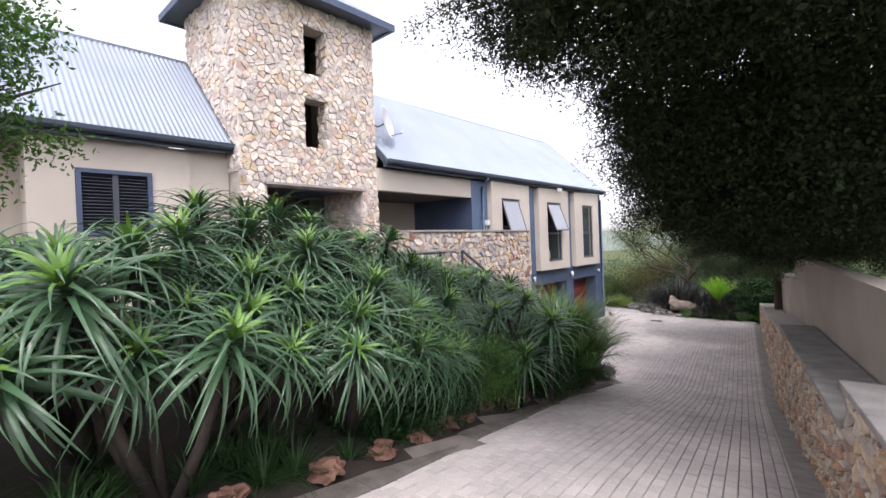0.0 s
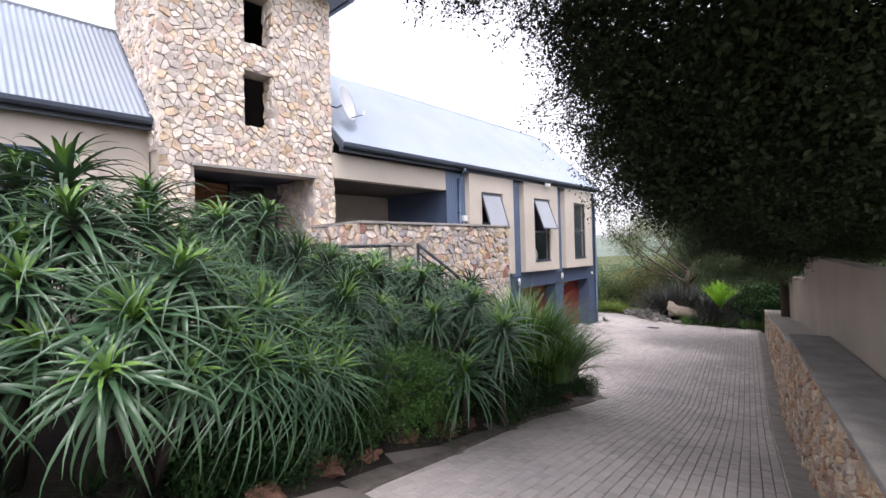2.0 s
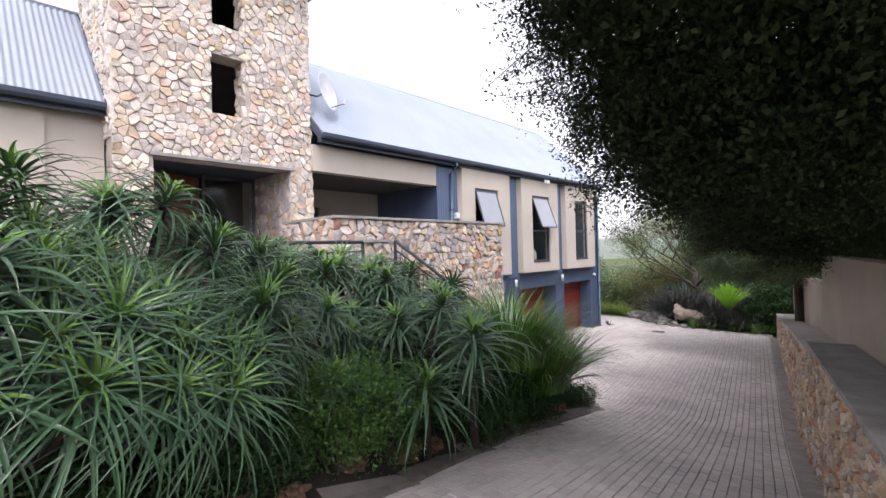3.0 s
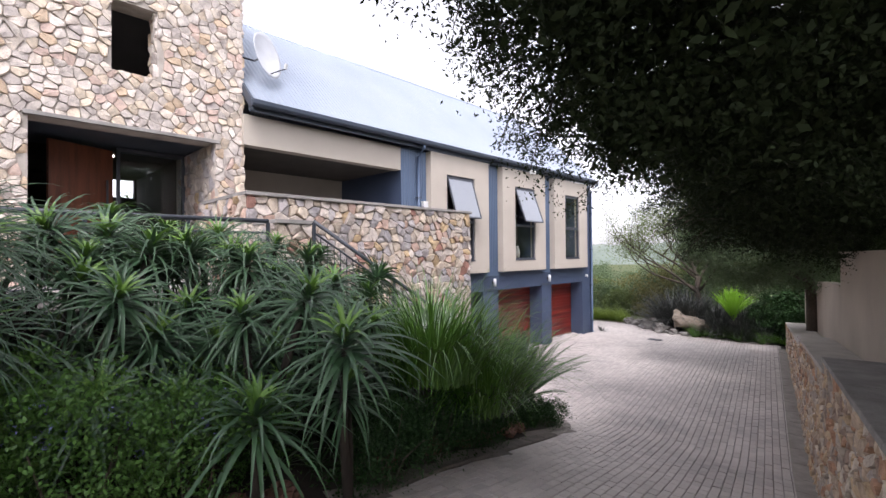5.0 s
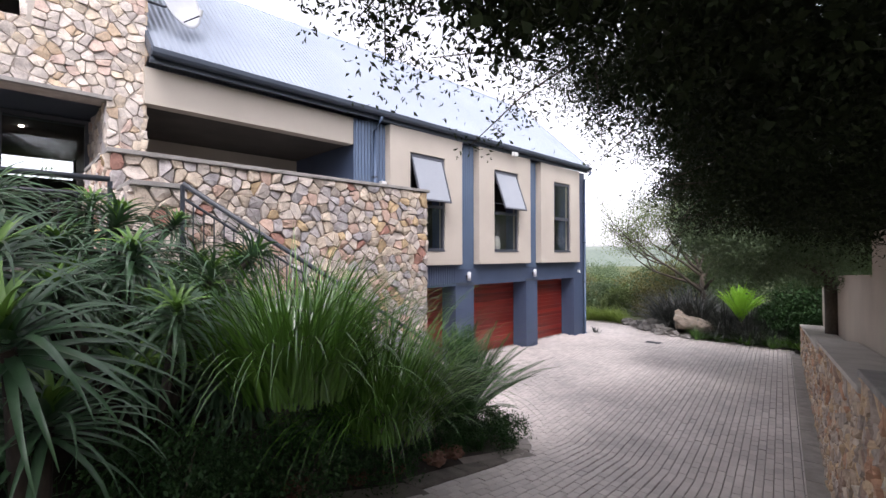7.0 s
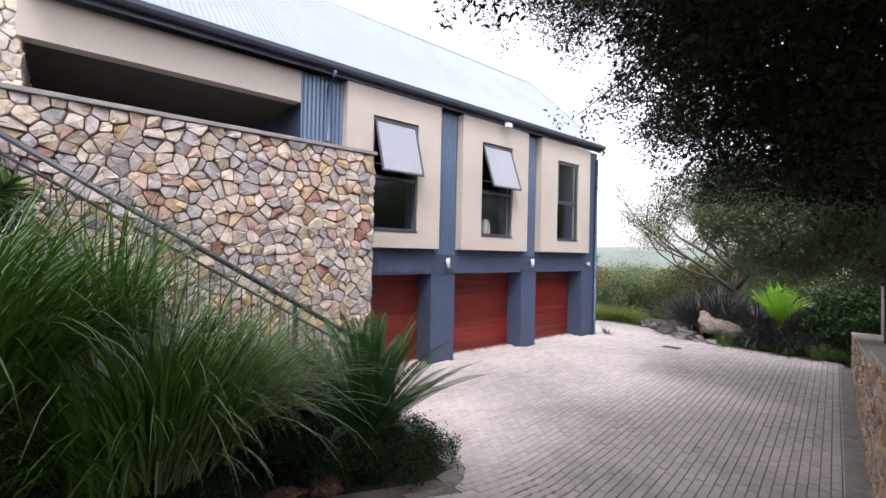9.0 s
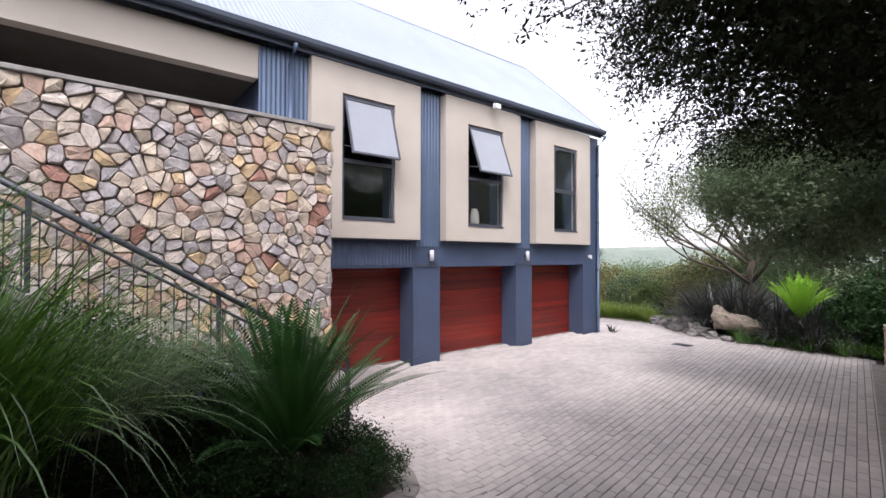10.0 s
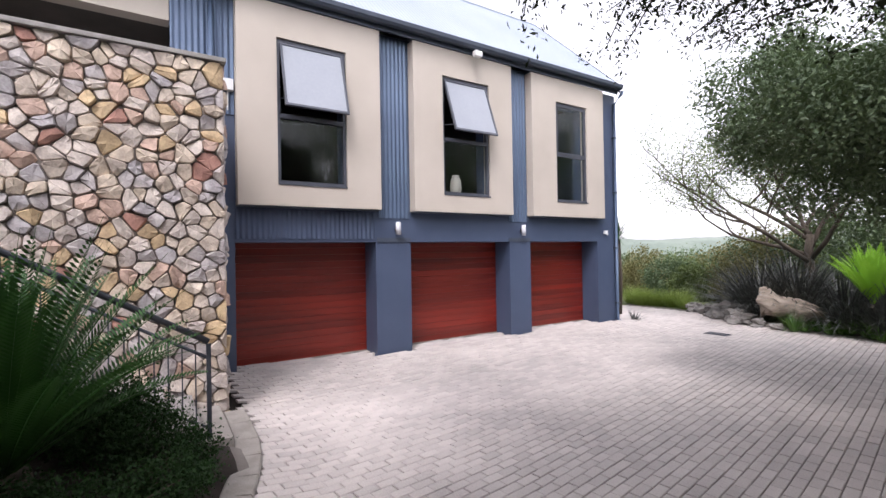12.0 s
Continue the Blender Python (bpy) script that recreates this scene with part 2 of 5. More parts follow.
def tube(bm, pts, r0, r1=None, sides=8):
    """A round, tapering bar along pts."""
    r1 = r0 if r1 is None else r1
    rings = []
    for i, p in enumerate(pts):
        p = Vector(p)
        d = (Vector(pts[min(i + 1, len(pts) - 1)]) - Vector(pts[max(i - 1, 0)])).normalized()
        u = d.cross(Vector((0, 0, 1)) if abs(d.z) < 0.95 else Vector((1, 0, 0))).normalized()
        v = d.cross(u)
        r = r0 + (r1 - r0) * i / max(1, len(pts) - 1)
        rings.append([bm.verts.new(p + (u * math.cos(k) + v * math.sin(k)) * r) for k in (2 * math.pi * j / sides for j in range(sides))])
    for a, b in zip(rings, rings[1:]):
        for j in range(sides):
            bm.faces.new((a[j], a[(j + 1) % sides], b[(j + 1) % sides], b[j]))
    bm.faces.new(rings[0][::-1])
    bm.faces.new(rings[-1])
    return bm


def corrugated(origin, along, up, length, height, pitch=0.076, depth=0.009, normal=(1, 0, 0), steps=6, rows=2):
    """A corrugated sheet: waves along one way, straight up the other."""
    o, a, u, nrm = Vector(origin), Vector(along).normalized(), Vector(up).normalized(), Vector(normal).normalized()
    n = int(length / pitch * steps)
    verts, faces = [], []
    for i in range(n + 1):
        w = depth * math.sin(2 * math.pi * i / steps)
        for j in range(rows):
            verts.append(o + a * (length * i / n) + u * (height * j / (rows - 1)) + nrm * w)
    for i in range(n):
        for j in range(rows - 1):
            k = i * rows + j
            faces.append((k, k + rows, k + rows + 1, k + 1))
    return soup(verts, faces)


def clip(poly, px, py, nx, ny):
    """Keeps the part of a convex polygon on the side of a line that the normal points away from."""
    out = []
    for (ax, ay), (bx, by) in zip(poly, poly[1:] + poly[:1]):
        da, db = (ax - px) * nx + (ay - py) * ny, (bx - px) * nx + (by - py) * ny
        if da <= 0:
            out.append((ax, ay))
        if da * db < 0:
            k = da / (da - db)
            out.append((ax + (bx - ax) * k, ay + (by - ay) * k))
    return out


def stone_cells(rng, u0, u1, v0, v1, size, flat=1.0, holes=(), gap=0.012):
    """Irregular cells that fill a rectangle, as (centre, polygon), leaving joints and the openings free."""
    nu, nv = max(1, round((u1 - u0) / size)), max(1, round((v1 - v0) / (size * flat)))
    du, dv = (u1 - u0) / nu, (v1 - v0) / nv
    seed = {}
    for j in range(nv):
        for i in range(nu):
            seed[i, j] = (u0 + (i + 0.5 + (0.25 if j % 2 else -0.25) + rng.uniform(-0.42, 0.42)) * du, v0 + (j + 0.5 + rng.uniform(-0.44, 0.44)) * dv)
    for key in [k for k in seed if rng.random() < 0.15]:
        if not any((key[0] + a, key[1] + b) not in seed for a, b in ((0, 1), (1, 0), (-1, 0), (0, -1)) if 0 <= key[0] + a < nu and 0 <= key[1] + b < nv):
            del seed[key]
    for (i, j), (su, sv) in seed.items():
        if any(h[0] < su < h[1] and h[2] < sv < h[3] for h in holes):
            continue
        poly = [(u0, v0), (u1, v0), (u1, v1), (u0, v1)]
        for a in range(-3, 4):
            for b in range(-3, 4):
                q = seed.get((i + a, j + b))
                if (a or b) and q:
                    dx, dy = q[0] - su, q[1] - sv
                    d = math.hypot(dx, dy)
                    poly = clip(poly, (su + q[0]) / 2 - dx / d * gap, (sv + q[1]) / 2 - dy / d * gap, dx / d, dy / d)
                    if not poly:
                        break
            if not poly:
                break
        for h in holes:
            if poly and min(p[0] for p in poly) < h[1] and max(p[0] for p in poly) > h[0] and min(p[1] for p in poly) < h[3] and max(p[1] for p in poly) > h[2]:
                sides = [(h[0] - su, (h[0], 0, 1, 0)), (su - h[1], (h[1], 0, -1, 0)), (h[2] - sv, (0, h[2], 0, 1)), (sv - h[3], (0, h[3], 0, -1))]
                poly = clip(poly, *max(sides)[1])
        clean = []
        for p in poly or []:
            if not clean or math.hypot(p[0] - clean[-1][0], p[1] - clean[-1][1]) > size * 0.09:
                clean.append(p)
        if len(clean) > 2 and math.hypot(clean[0][0] - clean[-1][0], clean[0][1] - clean[-1][1]) < size * 0.09:
            clean.pop()
        if len(clean) >= 3:
            yield (su, sv), clean


def stone_mesh(rng, poly, depth, place):
    """One stone: its outline in the joint, a rounded shoulder and an uneven face; place(u, v, d) gives the spot in the world."""
    n = len(poly)
    ext = max(max(p[0] for p in poly) - min(p[0] for p in poly), 0.05)
    poly = [(u + rng.uniform(-0.035, 0.035) * ext, v + rng.uniform(-0.035, 0.035) * ext) for u, v in poly]
    soft = []
    for (ax, ay), (bx, by) in zip(poly, poly[1:] + poly[:1]):
        f = rng.uniform(0.09, 0.22)
        soft += [(ax + (bx - ax) * f, ay + (by - ay) * f), (bx + (ax - bx) * f, by + (ay - by) * f)]
    poly, n = soft, len(soft)
    cu, cv = sum(p[0] for p in poly) / n, sum(p[1] for p in poly) / n
    rings = [(1.0, -0.02), (0.97, depth * 0.7), (0.83, depth)]
    verts, faces = [], []
    tu, tv = rng.uniform(-0.25, 0.25), rng.uniform(-0.25, 0.25)
    ring = [rng.uniform(0.8, 0.96) for _ in poly]
    for k, (s, d) in enumerate(rings):
        for q, (u, v) in enumerate(poly):
            s = ring[q] if k == 2 else s
            uu, vv = cu + (u - cu) * s, cv + (v - cv) * s
            dd = d if k == 0 else d * (1 + rng.uniform(-0.22, 0.22)) + (uu - cu) * tu + (vv - cv) * tv
            verts.append(place(uu, vv, dd))
    verts.append(place(cu, cv, depth * rng.uniform(0.95, 1.25)))
    for k in range(2):
        for i in range(n):
            j = (i + 1) % n
            faces.append((k * n + i, k * n + j, k * n + n + j, k * n + n + i))
    for i in range(n):
        faces.append((2 * n + i, 2 * n + (i + 1) % n, 3 * n))
    return verts, faces


def lay_stones(parent, rng, cells, place, depth, single, joined, keep, near):
    """Lays stones on a wall: the keep nearest to near(u, v) are pieces of their own, the rest one joined mesh."""
    cells = sorted(cells, key=lambda c: near(*c[0]))
    verts, faces = [], []
    for i, (c, poly) in enumerate(cells):
        v, f = stone_mesh(rng, poly, depth * rng.uniform(0.7, 1.4), place)
        if i < keep:
            part("stone", soup(v, f, "stone"), single, parent)
        else:
            k = len(verts)
            verts += v
            faces += [tuple(a + k for a in q) for q in f]
    if faces:
        tagged(part("stonework", soup(verts, faces, "stonework"), joined, parent), kind="stuff")


# ---- the lie of the land ----
ROAD = [(-12, 4.6), (-5, 3.4), (0, 2.55), (4, 1.88), (8, 1.05), (10.8, 0.44), (13, 0.05), (14.5, 0.0), (400, 0.0)]
KERB = [(-6, -2.6), (0, -2.75), (2.1, -2.9), (3.0, -3.06), (4.94, -3.48), (7.9, -4.2), (10.0, -4.52), (11.4, -4.72), (11.95, -4.88), (12.25, -5.25), (12.5, -5.9), (12.64, -6.65)]


def road_z(y):
    return float(np.interp(y, [p[0] for p in ROAD], [p[1] for p in ROAD]))


def yard_z(x, y):
    """The drive, with the apron that rises to the garage doors."""
    return road_z(y) + (0.1 * min(1.0, max(0.0, (-7.9 - x) / 1.5)) * min(1.0, max(0.0, (24.5 - y) / 1.5)) if y > 12.6 else 0.0)


def kerb_x(y):
    return float(np.interp(y, [p[0] for p in KERB], [p[1] for p in KERB]))


def wall_x(y):
    return -0.23 - 0.155 * (y - 5.4)


def house_side_z(y):
    return float(np.interp(y, [8.2, 12.5], [3.0, 0.15]))


def bed_z(x, y):
    """The planted slope between the kerb and the house."""
    k = kerb_x(y)
    w = min(1.0, max(0.0, (k - x - 0.3) / 3.4))
    w = w * w * (3 - 2 * w)
    r = road_z(y)
    return r + 0.07 + w * max(0.0, house_side_z(y) - r - 0.07)


def land_z(x, y):
    if y < 12.62 and x < kerb_x(y):
        z = bed_z(x, y)
        if x < -6.55 and y > 7.2:
            z = min(z, road_z(y) - 0.1)
        elif x < -6.4 and 3.3 < y < 7.9:
            z = min(z, 2.78)
        return z
    z = yard_z(x, y) - 0.075
    if x > -9.5 and y > 26.3 or x <= -9.5 and y > 26.2:
        z += 0.09
    far = max(0.0, y - 29, -16 - x)
    z -= min(13.0, 0.16 * far) if far < 160 else max(-1.0, 13.0 - (far - 160) * 0.03)
    return z


# ---- ground and paving ----
def ground_sheet():
    xs = [-900, -500, -250, -120, -70, -45, -30, -24, -20, -17, -14, *np.arange(-12, 4.01, 0.4), 6, 10, 16, 30, 60, 120, 250, 500, 900]
    ys = [-300, -100, -40, -20, -12, *np.arange(-8, 30.01, 0.4), 32, 35, 40, 48, 60, 80, 110, 150, 220, 350, 550, 900]
    verts = [(x, y, land_z(x, y) + (0.03 * noise.noise((x, y, 0)) if x < kerb_x(min(y, 12.6)) and y < 12.6 else 0)) for y in ys for x in xs]
    nx = len(xs)
    faces = [(j * nx + i, j * nx + i + 1, j * nx + nx + i + 1, j * nx + nx + i) for j in range(len(ys) - 1) for i in range(nx - 1)]
    me = soup(verts, faces, "ground")
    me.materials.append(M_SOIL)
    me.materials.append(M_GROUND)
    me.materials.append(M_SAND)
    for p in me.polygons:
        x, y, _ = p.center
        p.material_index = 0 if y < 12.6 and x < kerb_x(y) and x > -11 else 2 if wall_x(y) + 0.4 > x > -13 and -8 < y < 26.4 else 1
    return tagged(part("ground", me, None, smooth=True), "sloping ground of dark soil, sand and rough grass", "ground", kind="structure")


ground_sheet()


def far_hills():
    """Low wooded ridges behind the valley."""
    for k, (dist, top, base) in enumerate(((420, 15, -12), (800, 30, -14))):
        verts, faces = [], []
        n = 240
        for i in range(n + 1):
            a = radians(-40 + 160 * i / n)
            h = top * (0.55 + 0.5 * noise.noise((i * 0.035, k * 7.3, 0.0)) + 0.12 * noise.noise((i * 0.8, k, 3.0)) + 0.06 * noise.noise((i * 2.3, k, 9.0)))
            x, y = -dist * math.sin(a), dist * math.cos(a)
            verts += [(x, y, base), (x * 1.06, y * 1.06, h * 0.6), (x * 1.15, y * 1.15, h)]
        for i in range(n):
            faces += [(3 * i, 3 * i + 3, 3 * i + 4, 3 * i + 1), (3 * i + 1, 3 * i + 4, 3 * i + 5, 3 * i + 2)]
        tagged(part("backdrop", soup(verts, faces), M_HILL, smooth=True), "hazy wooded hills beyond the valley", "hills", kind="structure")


far_hills()

# kerb along the planted bed
def kerb_line():
    pts = [(kerb_x(y), y) for y in np.arange(-6, 11.4, 0.45)] + [(-4.74, 11.5), (-4.8, 11.75), (-4.93, 12.0), (-5.12, 12.2), (-5.4, 12.34), (-5.75, 12.45), (-6.2, 12.56), (-6.65, 12.62), (-7.2, 12.64), (-7.68, 12.64)]
    return pts


def kerb():
    pts = kerb_line()
    top = tagged(thing("kerb", "grey concrete kerb edging the planted bed", "kerb", kind="structure"))
    for i, ((x0, y0), (x1, y1)) in enumerate(zip(pts, pts[1:])):
        d = Vector((x1 - x0, y1 - y0, 0))
        nrm = Vector((d.y, -d.x, 0)).normalized()
        bm = bmesh.new()
        rows = []
        for k, (x, y) in enumerate(((x0, y0), (x1, y1))):
            z = road_z(y)
            c = Vector((x, y, z)) + d.normalized() * (0.004 if k == 0 else -0.004)
            rows.append([bm.verts.new(c + nrm * a + Vector((0, 0, b))) for a, b in ((0.10, -0.1), (0.10, 0.012), (0.085, 0.028), (-0.13, 0.034), (-0.15, 0.02), (-0.15, -0.1))])
        for j in range(5):
            bm.faces.new((rows[0][j], rows[0][j + 1], rows[1][j + 1], rows[1][j]))
        bm.faces.new(rows[0][::-1])
        bm.faces.new(rows[1])
        # darker concrete on the straight run, paler round the tip
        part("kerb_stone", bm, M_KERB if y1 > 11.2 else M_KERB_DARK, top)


kerb()


def channel():
    """The concrete strip at the foot of the stone garden wall."""
    top = thing("drain_channel", "pale concrete strip along the foot of the garden wall", "drain", kind="structure")
    ys = np.arange(-6, 24.01, 0.75)
    for a, b in zip(ys, ys[1:]):
        v = []
        for y in (a + 0.006, b - 0.006):
            x, z = wall_x(y), road_z(y)
            v += [(x - 0.285, y, z - 0.06), (x - 0.285, y, z + 0.004), (x + 0.02, y, z + 0.012), (x + 0.02, y, z - 0.06)]
        part("slab", soup(v, [(0, 1, 5, 4), (1, 2, 6, 5), (2, 3, 7, 6), (0, 3, 2, 1), (4, 5, 6, 7)]), M_KERB, top)


channel()

# ---- the house ----
WIN = [(13.57, 14.77), (16.83, 18.03), (20.09, 21.2)]
WZ = (3.21, 5.64)
BOX = [(12.95, 15.43), (16.15, 18.68), (19.3, 21.85)]
DOOR = [(12.93, 15.4), (16.15, 18.74), (19.38, 21.8)]

wall = bmesh.new()
add_panel(wall, -10.15, -9.62, 12.5, 22.62, 0.0, 2.7, [(a, b, 0.0, 2.24) for a, b in DOOR])
add_panel(wall, -9.9, -9.62, 12.5, 22.62, 2.7, 6.25, [(a, b, *WZ) for a, b in WIN])
bmesh.ops.remove_doubles(wall, verts=wall.verts, dist=0.0005)
tagged(part("wall_garage_front", wall, M_BLUE), "blue-grey painted house wall above the garage doors", "wall", kind="structure")
gable = bmesh.new()
gv = [(-9.62, 0), (-9.62, 6.25), (-12.45, 9.25), (-15.3, 6.25), (-15.3, 0)]
va = [gable.verts.new((x, 22.1, z)) for x, z in gv]
vb = [gable.verts.new((x, 22.38, z)) for x, z in gv]
gable.faces.new(va)
gable.faces.new(vb[::-1])
for i in range(5):
    gable.faces.new((va[i], vb[i], vb[(i + 1) % 5], va[(i + 1) % 5]))
for v in gable.verts:
    if v.co.x > -9.65:
        v.co.x -= 0.53
tagged(part("wall_gable_end", gable, M_BLUE), "blue-grey gable end of the house", "wall", kind="structure")
for a, b in ((0.0, 4.4), (8.04, 22.62)):
    tagged(part("wall_back", box(-15.5, -15.3, a, b, 0, 6.25), M_PLASTER), "plain back wall of the house", "wall", kind="structure")
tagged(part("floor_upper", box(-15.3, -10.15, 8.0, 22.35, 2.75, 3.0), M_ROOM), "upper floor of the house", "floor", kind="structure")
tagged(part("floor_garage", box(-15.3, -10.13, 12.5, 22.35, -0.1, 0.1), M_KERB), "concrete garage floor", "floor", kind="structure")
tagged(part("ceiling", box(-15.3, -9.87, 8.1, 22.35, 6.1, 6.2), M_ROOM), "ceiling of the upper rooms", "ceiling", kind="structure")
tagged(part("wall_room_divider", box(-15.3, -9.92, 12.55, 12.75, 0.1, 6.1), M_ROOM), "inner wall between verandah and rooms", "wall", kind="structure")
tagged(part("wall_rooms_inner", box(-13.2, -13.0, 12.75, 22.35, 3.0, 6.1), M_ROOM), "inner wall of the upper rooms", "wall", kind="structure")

for (y0, y1), (a, b) in zip(BOX, WIN):
    bay = thing("window_bay", "cream plastered window bay standing proud of the blue wall", "bay", (-9.5, (y0 + y1) / 2, 2.84), "window bays above the garage", "structure")
    bm = add_panel(bmesh.new(), -9.62, -9.4, y0, y1, 2.84, 6.2, [(a, b, *WZ)])
    bmesh.ops.remove_doubles(bm, verts=bm.verts, dist=0.0005)
    part("surround", bm, M_PLASTER, bay)
    part("soffit", box(-9.618, -9.42, y0 + 0.02, y1 - 0.02, 2.82, 2.838), M_TRIM, bay, "dark painted underside")


def bay_window(n, y0, y1, lean):
    """A tall window: fixed lower pane, top-hung sash above, swung out where lean is not 0."""
    z0, z1, zm = WZ[0], WZ[1], WZ[0] + 0.47 * (WZ[1] - WZ[0])
    w = thing("window_%d" % n, "charcoal aluminium window with its upper sash swung open" if lean else "charcoal aluminium window with closed upper sash", "window", (-9.5, (y0 + y1) / 2, z0), "windows above the garage", "structure")
    bm = bmesh.new()
    for a in ((y0 + 0.004, y0 + 0.055, z0 + 0.004, z1 - 0.004), (y1 - 0.055, y1 - 0.004, z0 + 0.004, z1 - 0.004), (y0 + 0.055, y1 - 0.055, z0 + 0.004, z0 + 0.06), (y0 + 0.055, y1 - 0.055, z1 - 0.06, z1 - 0.004), (y0 + 0.055, y1 - 0.055, zm - 0.035, zm + 0.035)):
        add_box(bm, -9.52, -9.44, *a)
    part("window_frame", bm, M_FRAME, w)
    part("pane", box(-9.49, -9.482, y0 + 0.055, y1 - 0.055, z0 + 0.06, zm - 0.035), M_GLASS, w).visible_shadow = False
    h, wd = z1 - 0.06 - zm - 0.035, y1 - y0 - 0.12
    sash = bmesh.new()
    for a in ((-wd / 2, -wd / 2 + 0.035, -h, 0), (wd / 2 - 0.035, wd / 2, -h, 0), (-wd / 2 + 0.035, wd / 2 - 0.035, -0.035, 0), (-wd / 2 + 0.035, wd / 2 - 0.035, -h, -h + 0.04)):
        add_box(sash, -0.02, 0.02, *a)
    m = pose(-9.45, (y0 + y1) / 2, z1 - 0.065, 0, -lean, 0)
    sash.transform(m)
    s = part("sash", sash, M_FRAME, w)
    pn = box(-0.004, 0.004, -wd / 2 + 0.035, wd / 2 - 0.035, -h + 0.04, -0.035)
    pn.transform(m)
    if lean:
        # open sashes get an even pale opaque pane instead of clear glass
        part("pane", pn, M_OPAQUE_PANE, s, "pale opaque pane")
        st = bmesh.new()
        for sy in (-1, 1):
            tube(st, [(-9.47, (y0 + y1) / 2 + sy * (wd / 2 - 0.02), zm + 0.3), m @ Vector((0, sy * (wd / 2 - 0.02), -h + 0.12))], 0.008)
        part("stay", st, M_FRAME, w)
    else:
        part("pane", pn, M_GLASS, s).visible_shadow = False
    part("window_sill", box(-9.44, -9.385, y0 + 0.004, y1 - 0.004, z0 - 0.02, z0 + 0.012), M_FRAME, w)


for n, ((a, b), lean) in enumerate(zip(WIN, (17, 20, 0)), 1):
    bay_window(n, a, b, lean)


def garage_door(y0, y1):
    d = thing("garage_door", "red-stained horizontal timber garage door, shut", "garage door", (-10.1, (y0 + y1) / 2, 0.1), "garage doors")
    n = 18
    h = 2.3 / n
    for i in range(n):
        part("plank", box(-10.21, -10.165 + 0.004 * ((i * 7) % 3), y0 - 0.06, y1 + 0.06, 0.1 + i * h + 0.0015, 0.1 + (i + 1) * h - 0.0015, bevel=0.002), M_REDWOOD, d)
    part("seal", box(-10.2, -10.17, y0 - 0.06, y1 + 0.06, 0.085, 0.1), M_TRIM, d, "black rubber seal")
    return d


for a, b in DOOR:
    garage_door(a, b)

# steel cladding between and below the bays
for name, y0, y1, z0, z1 in (("wall_cladding_verandah", 12.06, 12.94, 4.3, 6.2), ("wall_cladding_first", 15.45, 16.13, 2.7, 6.2), ("wall_cladding_second", 18.7, 19.28, 2.7, 6.2), ("wall_cladding_lintel", 12.93, 15.36, 2.3, 2.78)):
    me = corrugated((-9.6, y0, z0), (0, 1, 0), (0, 0, 1), y1 - y0, z1 - z0, pitch=0.085, depth=0.014)
    tagged(part(name, me, M_CLAD if z0 != 2.3 else M_BLUE, smooth=True), "blue corrugated steel cladding between cream bays", "cladding", kind="structure")
tagged(part("wall_verandah_end", box(-12.4, -9.62, 12.1, 12.5, 3.0, 6.1), M_BLUE), "blue painted end wall of the verandah", "wall", kind="structure")
for a, b in ((15.43, 16.13), (18.72, 19.36)):
    tagged(part("trim_pier_plate", box(-9.62, -9.6, a - 0.01, b + 0.01, 2.24, 2.32), M_TRIM), "blue painted plate over garage pier", "trim", kind="structure")

# verandah
tagged(part("wall_verandah_beam", box(-9.85, -9.6, 8.04, 12.05, 5.6, 6.2), M_PLASTER), "cream plastered beam over the verandah", "wall", kind="structure")
vb_ = add_panel(bmesh.new(), -12.6, -12.4, 8.04, 12.1, 3.0, 6.1, [(9.0, 9.9, 3.0, 5.1)])
tagged(part("wall_verandah_back", vb_, M_PLASTER), "cream plastered back wall of the verandah", "wall", kind="structure")
vd = thing("verandah_door", "dark timber verandah door, shut", "door", (-12.5, 9.45, 3.0))
part("leaf", box(-12.55, -12.5, 9.004, 9.896, 3.0, 5.096), M_TRIM, vd)
part("handle", box(-12.5, -12.44, 9.78, 9.8, 4.0, 4.14, bevel=0.005), M_STEEL, vd)
tagged(part("ceiling", box(-12.4, -9.86, 8.06, 12.08, 5.63, 5.7), M_ROOM), "low verandah ceiling, shade put into its colour", "ceiling", kind="structure")
tagged(part("floor_verandah", box(-12.4, -7.9, 7.6, 12.48, 3.1, 3.35), M_CAP), "paved terrace floor behind the stone parapet", "floor", kind="structure")

